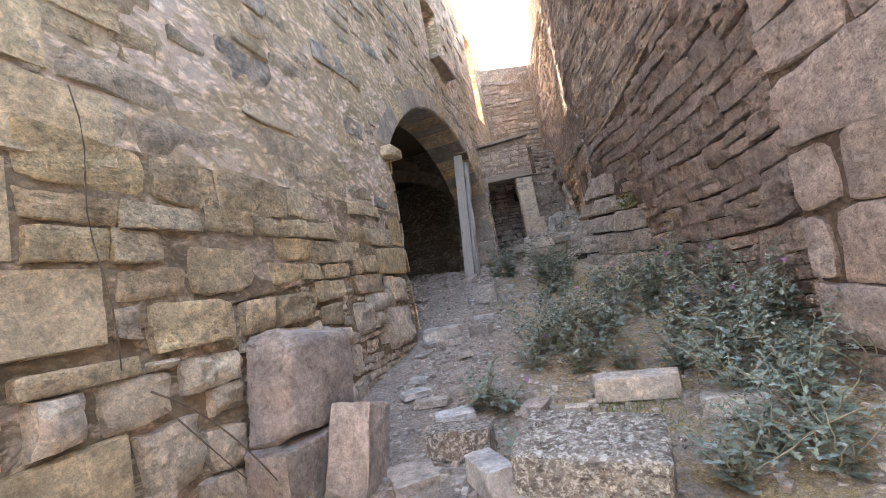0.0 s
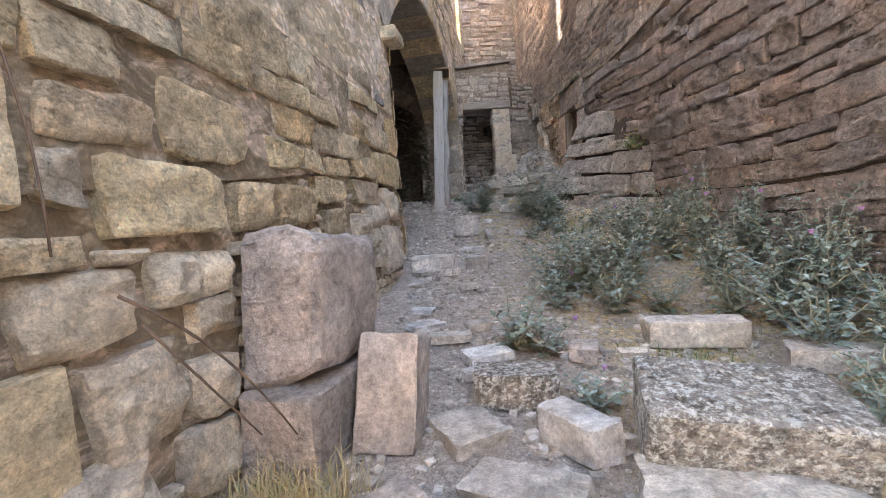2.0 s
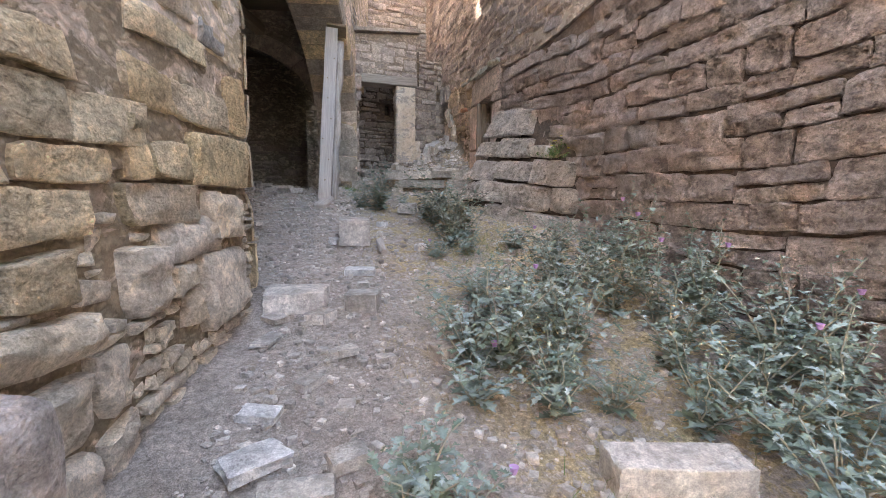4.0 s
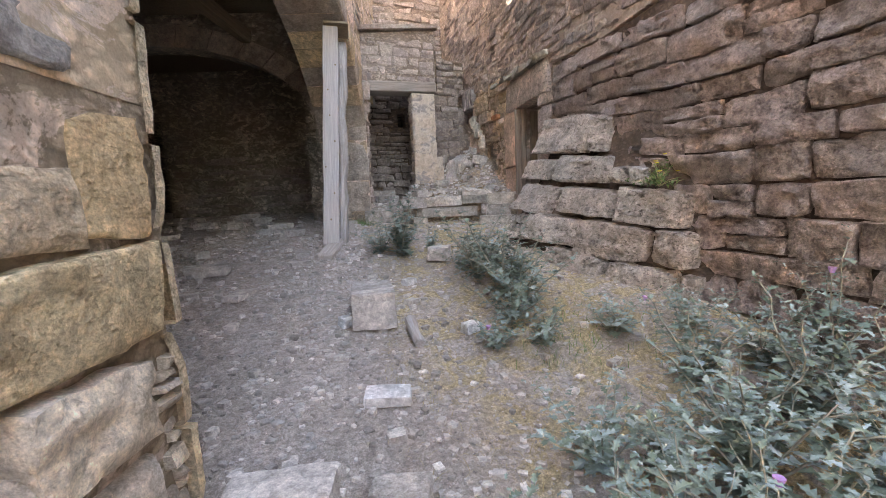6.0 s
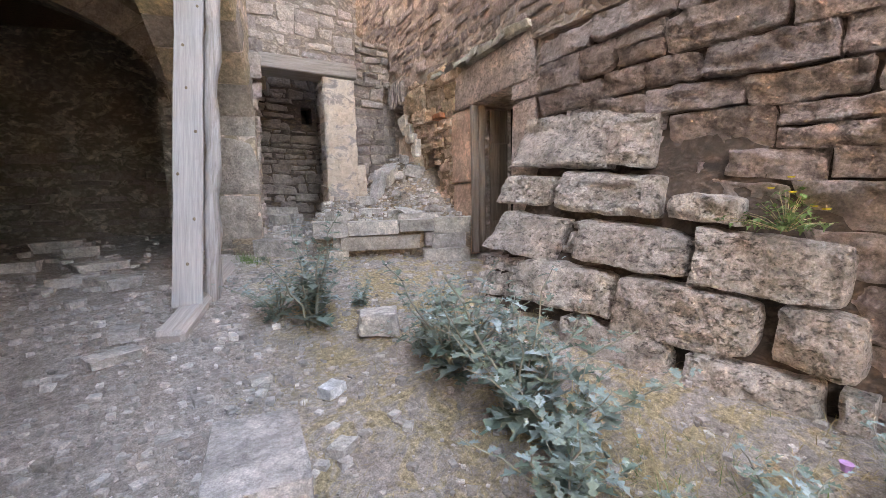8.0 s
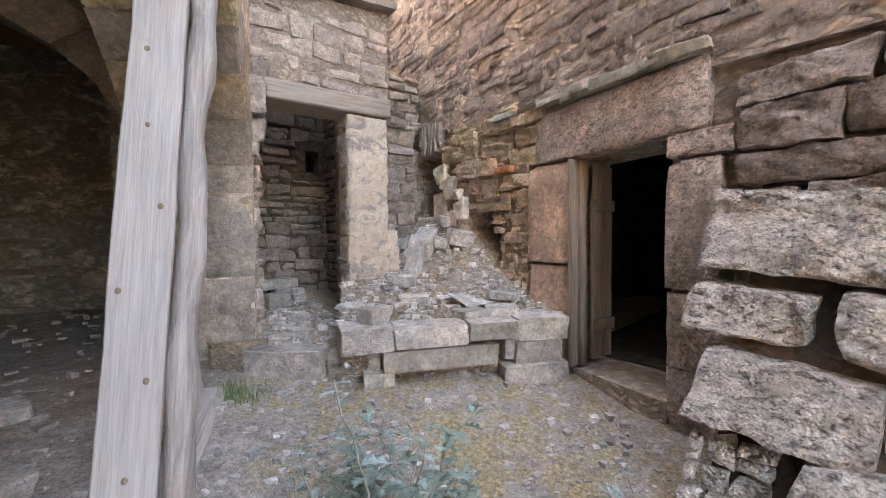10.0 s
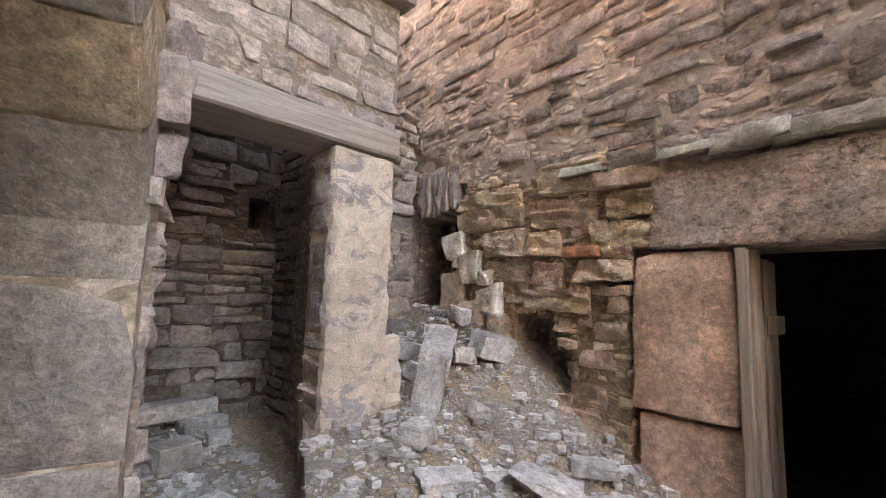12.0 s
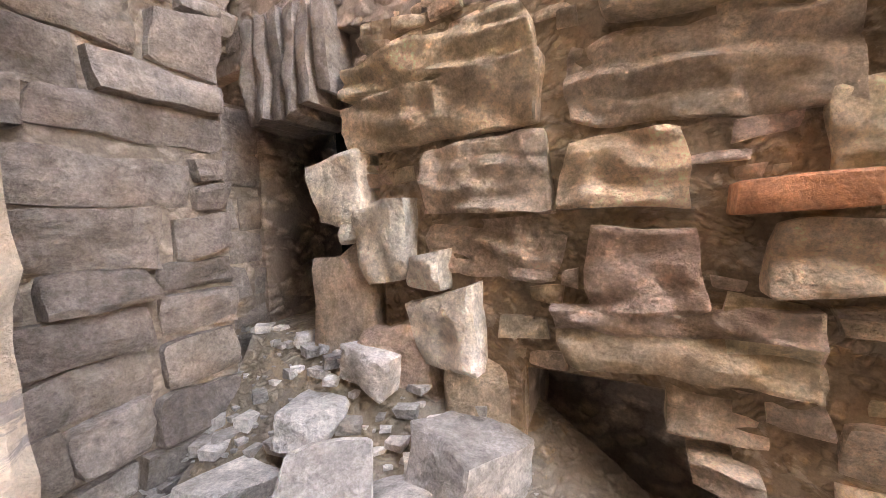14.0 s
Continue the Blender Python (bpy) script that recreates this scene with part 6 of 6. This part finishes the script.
def build_grass():
    rng = random.Random(41)
    sp = []
    while len(sp) < 9000:
        y, x = rng.uniform(2.0, 9.8), rng.uniform(-0.3, 3.3)
        if x > right_x(y) - 0.1 or x < 0.1 * y - 0.1 or rng.random() > 0.15 + 1.6 * max(0, n3((x, y, 3), 1.7)):
            continue
        sp.append((x, y, ground_at(x, y), rng.uniform(0.03, 0.10), rng.uniform(0.5, 0.95)))
    blades("straw_litter", "straw-coloured dry grass and litter on the earth", sp, M_STRAW)
    sp = []
    for _ in range(1500):
        x, y = rng.gauss(-1.22, 0.16), rng.gauss(2.42, 0.16)
        sp.append((x, y, ground_at(x, y), rng.uniform(0.08, 0.24), rng.uniform(0.05, 0.6)))
    for _ in range(900):
        x, y = rng.gauss(2.2, 0.4), rng.gauss(6.6, 0.5)
        sp.append((x, y, ground_at(x, y), rng.uniform(0.05, 0.16), rng.uniform(0.3, 0.9)))
    for _ in range(500):
        x, y = rng.gauss(0.35, 0.2), rng.gauss(2.75, 0.15)
        sp.append((x, y, ground_at(x, y), rng.uniform(0.03, 0.1), rng.uniform(0.3, 0.9)))
    blades("dry_grass", "dry bleached grass tufts at the foot of the wall", sp, M_STRAW)
    sp = []
    for cx, cy, sd, n_ in ((-1.25, 2.5, 0.12, 240), (1.30, 10.95, 0.10, 420), (1.2, 3.2, 0.2, 300), (2.1, 6.4, 0.3, 300)):
        for _ in range(n_):
            x, y = rng.gauss(cx, sd), rng.gauss(cy, sd)
            sp.append((x, y, ground_at(x, y), rng.uniform(0.05, 0.16), rng.uniform(0.1, 0.8)))
    blades("green_grass", "tufts of fresh green grass by the wall", sp, M_GREEN)
    # brush of the weed growing out of the buttress
    w = thing("weed", (3.17, 6.62, 2.20), "straggly green weed with yellow flowers rooted in the buttress", "plant")
    lv, lf = [], []
    for k in range(26):
        a, e = rng.uniform(0, 6.28), rng.uniform(0.1, 1.2)
        d = Vector((math.cos(a) * math.cos(e) * 0.8 - 0.15, math.sin(a) * math.cos(e), math.sin(e) * 0.8))
        L = rng.uniform(0.18, 0.36)
        part("stalk", tube_bm([Vector((0, 0, 0)), d * L * 0.5 + Vector((0, 0, 0.02)), d * L], [0.003, 0.002, 0.001], 3), M_STRAW, w)
        for q in range(12):
            t = rng.uniform(0.25, 1)
            leaf((lv, lf), d * L * t, Vector((rng.uniform(-1, 1), rng.uniform(-1, 1), rng.uniform(-0.5, 1))), Vector((0, 0, 1)), rng.uniform(0.02, 0.045), rng, 1)
        if k < 7:
            bm = bmesh.new()
            bmesh.ops.create_cone(bm, cap_ends=True, segments=8, radius1=0.014, radius2=0.018, depth=0.008)
            bmesh.ops.translate(bm, vec=d * L + Vector((0, 0, 0.06)), verts=bm.verts)
            part("flower", bm, M_YELLOW, w, "small yellow flower")
    o = new("leaves", mesh_from("leaves", lv, lf, M_GREEN))
    o.parent = w
    o["kind"] = "stuff"


build_grass()


# ---- dead bramble stems on the tan wall, log by the squared block ----
def build_twigs():
    pts = [fac(0.55 + 0.10 * i / 9 + 0.02 * math.sin(i), 2.85 - 0.165 * i, -0.06 - 0.01 * math.sin(i * 1.3)) for i in range(10)]
    b = thing("bramble", pts[-1], "thin dead bramble stem trailing down the tan wall", "plant")
    off = -Vector(pts[-1])
    bm = tube_bm([Vector(q) + off for q in pts], [0.004] * 10, 5)
    part("stem", bm, M_BARKDARK, b)
    pts2 = [fac(0.62 + 0.075 * i, 1.25 - 0.05 * i - 0.008 * i * i * 0.6, -0.30 - 0.012 * i) for i in range(9)]
    part("stem", tube_bm([Vector(q) + off for q in pts2], [0.006 - 0.0003 * i for i in range(9)], 5), M_BARKDARK, b)
    pts3 = [fac(0.66 + 0.06 * i, 1.16 - 0.085 * i, -0.32 - 0.01 * i) for i in range(7)]
    part("stem", tube_bm([Vector(q) + off for q in pts3], [0.005 - 0.0003 * i for i in range(7)], 5), M_BARKDARK, b)
    a, c = Vector((1.02, 7.38, ground_z(1.02, 7.38) + 0.07)), Vector((0.97, 6.98, ground_z(0.97, 6.98) + 0.05))
    d = c - a
    single("log", tube_bm([Vector((0, 0, d.length * i / 6)) for i in range(7)], [0.055, 0.052, 0.056, 0.05, 0.048, 0.05, 0.045], 8, 0.5), M_BARK, Matrix.Translation(a) @ d.to_track_quat("Z", "Y").to_matrix().to_4x4(), "short weathered grey log lying on the moss", "log")
    a = Vector((2.86, 10.72, mound_z(2.86, 10.72) + 0.02))
    single("stick", tube_bm([Vector((0, 0, 0.04 * i)) for i in range(6)], [0.008] * 6, 5), M_STRAWSTICK, Matrix.Translation(a) @ Vector((-0.6, 0.7, 0.25)).to_track_quat("Z", "Y").to_matrix().to_4x4(), "short pale stick on the rubble heap", "stick")


M_BARKDARK = wood_mat("dead_bramble", (0.12, 0.08, 0.06), (0.22, 0.15, 0.11), 2)
M_STRAWSTICK = wood_mat("pale_stick", (0.5, 0.42, 0.3), (0.66, 0.57, 0.44), 2)
build_twigs()


# ---- broken edge of the right-hand wall by the narrow opening ----
def build_toothing():
    rng = random.Random(61)
    for i in range(6):
        vs, fs = block(lambda s, z, d: (right_x(12.2) - 0.06 + d, s, z), 12.02 + 0.075 * i, 12.085 + 0.075 * i, 4.02 - 0.02 * i + rng.uniform(-0.03, 0.03), 4.36, rng, out=0.04, cell=0.08, back=0.25, bevel=0.012, rough=0.02, skew=0.2)
        ob_from("slate", vs, fs, M_SLATE, wall_east, smooth=True)
    for y, z, w_, h in ((12.03, 3.56, 0.18, 0.23), (11.80, 3.36, 0.26, 0.20), (11.92, 3.48, 0.16, 0.12), (11.57, 3.13, 0.28, 0.21), (11.66, 3.30, 0.14, 0.12)):
        vs, fs = block(rwall, y - w_ / 2, y + w_ / 2, z, z + h, rng, out=0.085, cell=0.045, back=0.06, bevel=0.02, rough=0.025, skew=0.4)
        ob_from("broken_stone", vs, fs, M_RUBBLE_PALE, wall_east, smooth=True)
    for i, (y, z, sx, sy, sz) in enumerate(((12.03, 2.45, 0.34, 0.30, 1.0), (11.78, 2.45, 0.34, 0.36, 0.86), (11.52, 2.45, 0.26, 0.3, 0.66))):
        o = part("broken_stone", rock_bm(sx, sy, sz, 720 + i, 0.45, 2, 0.08), M_RUBBLE, wall_east, "rough lump of wall core")
        o.matrix_world = pose(right_x(y) + 0.06, y, z, 0, 0, 10 * i)
    vs, fs = block(rwall, 10.64, 10.87, 3.51, 3.58, rng, out=0.115, cell=0.06, back=0.02, bevel=0.01, rough=0.008, skew=0.05)
    ob_from("brick", vs, fs, M_BRICK, wall_east, smooth=True, label="orange fired brick")
    for i in range(7):
        y = 8.75 + 0.3 * i
        vs, fs = block(rwall, y, y + rng.uniform(0.26, 0.4), 3.99 + 0.012 * i, 4.06 + 0.012 * i + rng.uniform(0, 0.03), rng, out=0.09, cell=0.08, back=0.06, bevel=0.012, rough=0.02, skew=0.2)
        ob_from("slate", vs, fs, M_SLATE_GREEN, wall_east, smooth=True, label="greenish slate course over the lintel" if i == 0 else "")


M_RUBBLE_PALE = stone_mat("rubble_pale", [(0.72, 0.63, 0.53), (0.76, 0.67, 0.56)], (0.60, 0.48, 0.37), 0.3, pits=0.3)
M_BRICK = stone_mat("fired_brick", [(0.62, 0.27, 0.14), (0.6, 0.26, 0.14)], (0.5, 0.3, 0.2), 0.3, pits=0.1)
M_SLATE_GREEN = stone_mat("slate_greenish", [(0.36, 0.34, 0.27), (0.42, 0.38, 0.32), (0.33, 0.30, 0.26)], (0.28, 0.27, 0.2), 0.4, pits=0.1, layered=0.4)
build_toothing()


def build_jamb_break():
    north = bpy.data.objects["wall_north"]
    for i, (x, y, z, sx, sy, sz) in enumerate(((1.72, 11.80, 3.98, 0.22, 0.28, 0.34), (1.70, 11.86, 3.72, 0.16, 0.24, 0.26), (1.74, 11.84, 4.30, 0.16, 0.2, 0.2))):
        o = part("broken_stone", rock_bm(sx, sy, sz, 760 + i, 0.35, 2, 0.08), M_BACK, north, "ragged pale stone broken at the door head" if i == 0 else "")
        o.matrix_world = pose(x, y, z, 0, 0, 20 * i)


build_jamb_break()
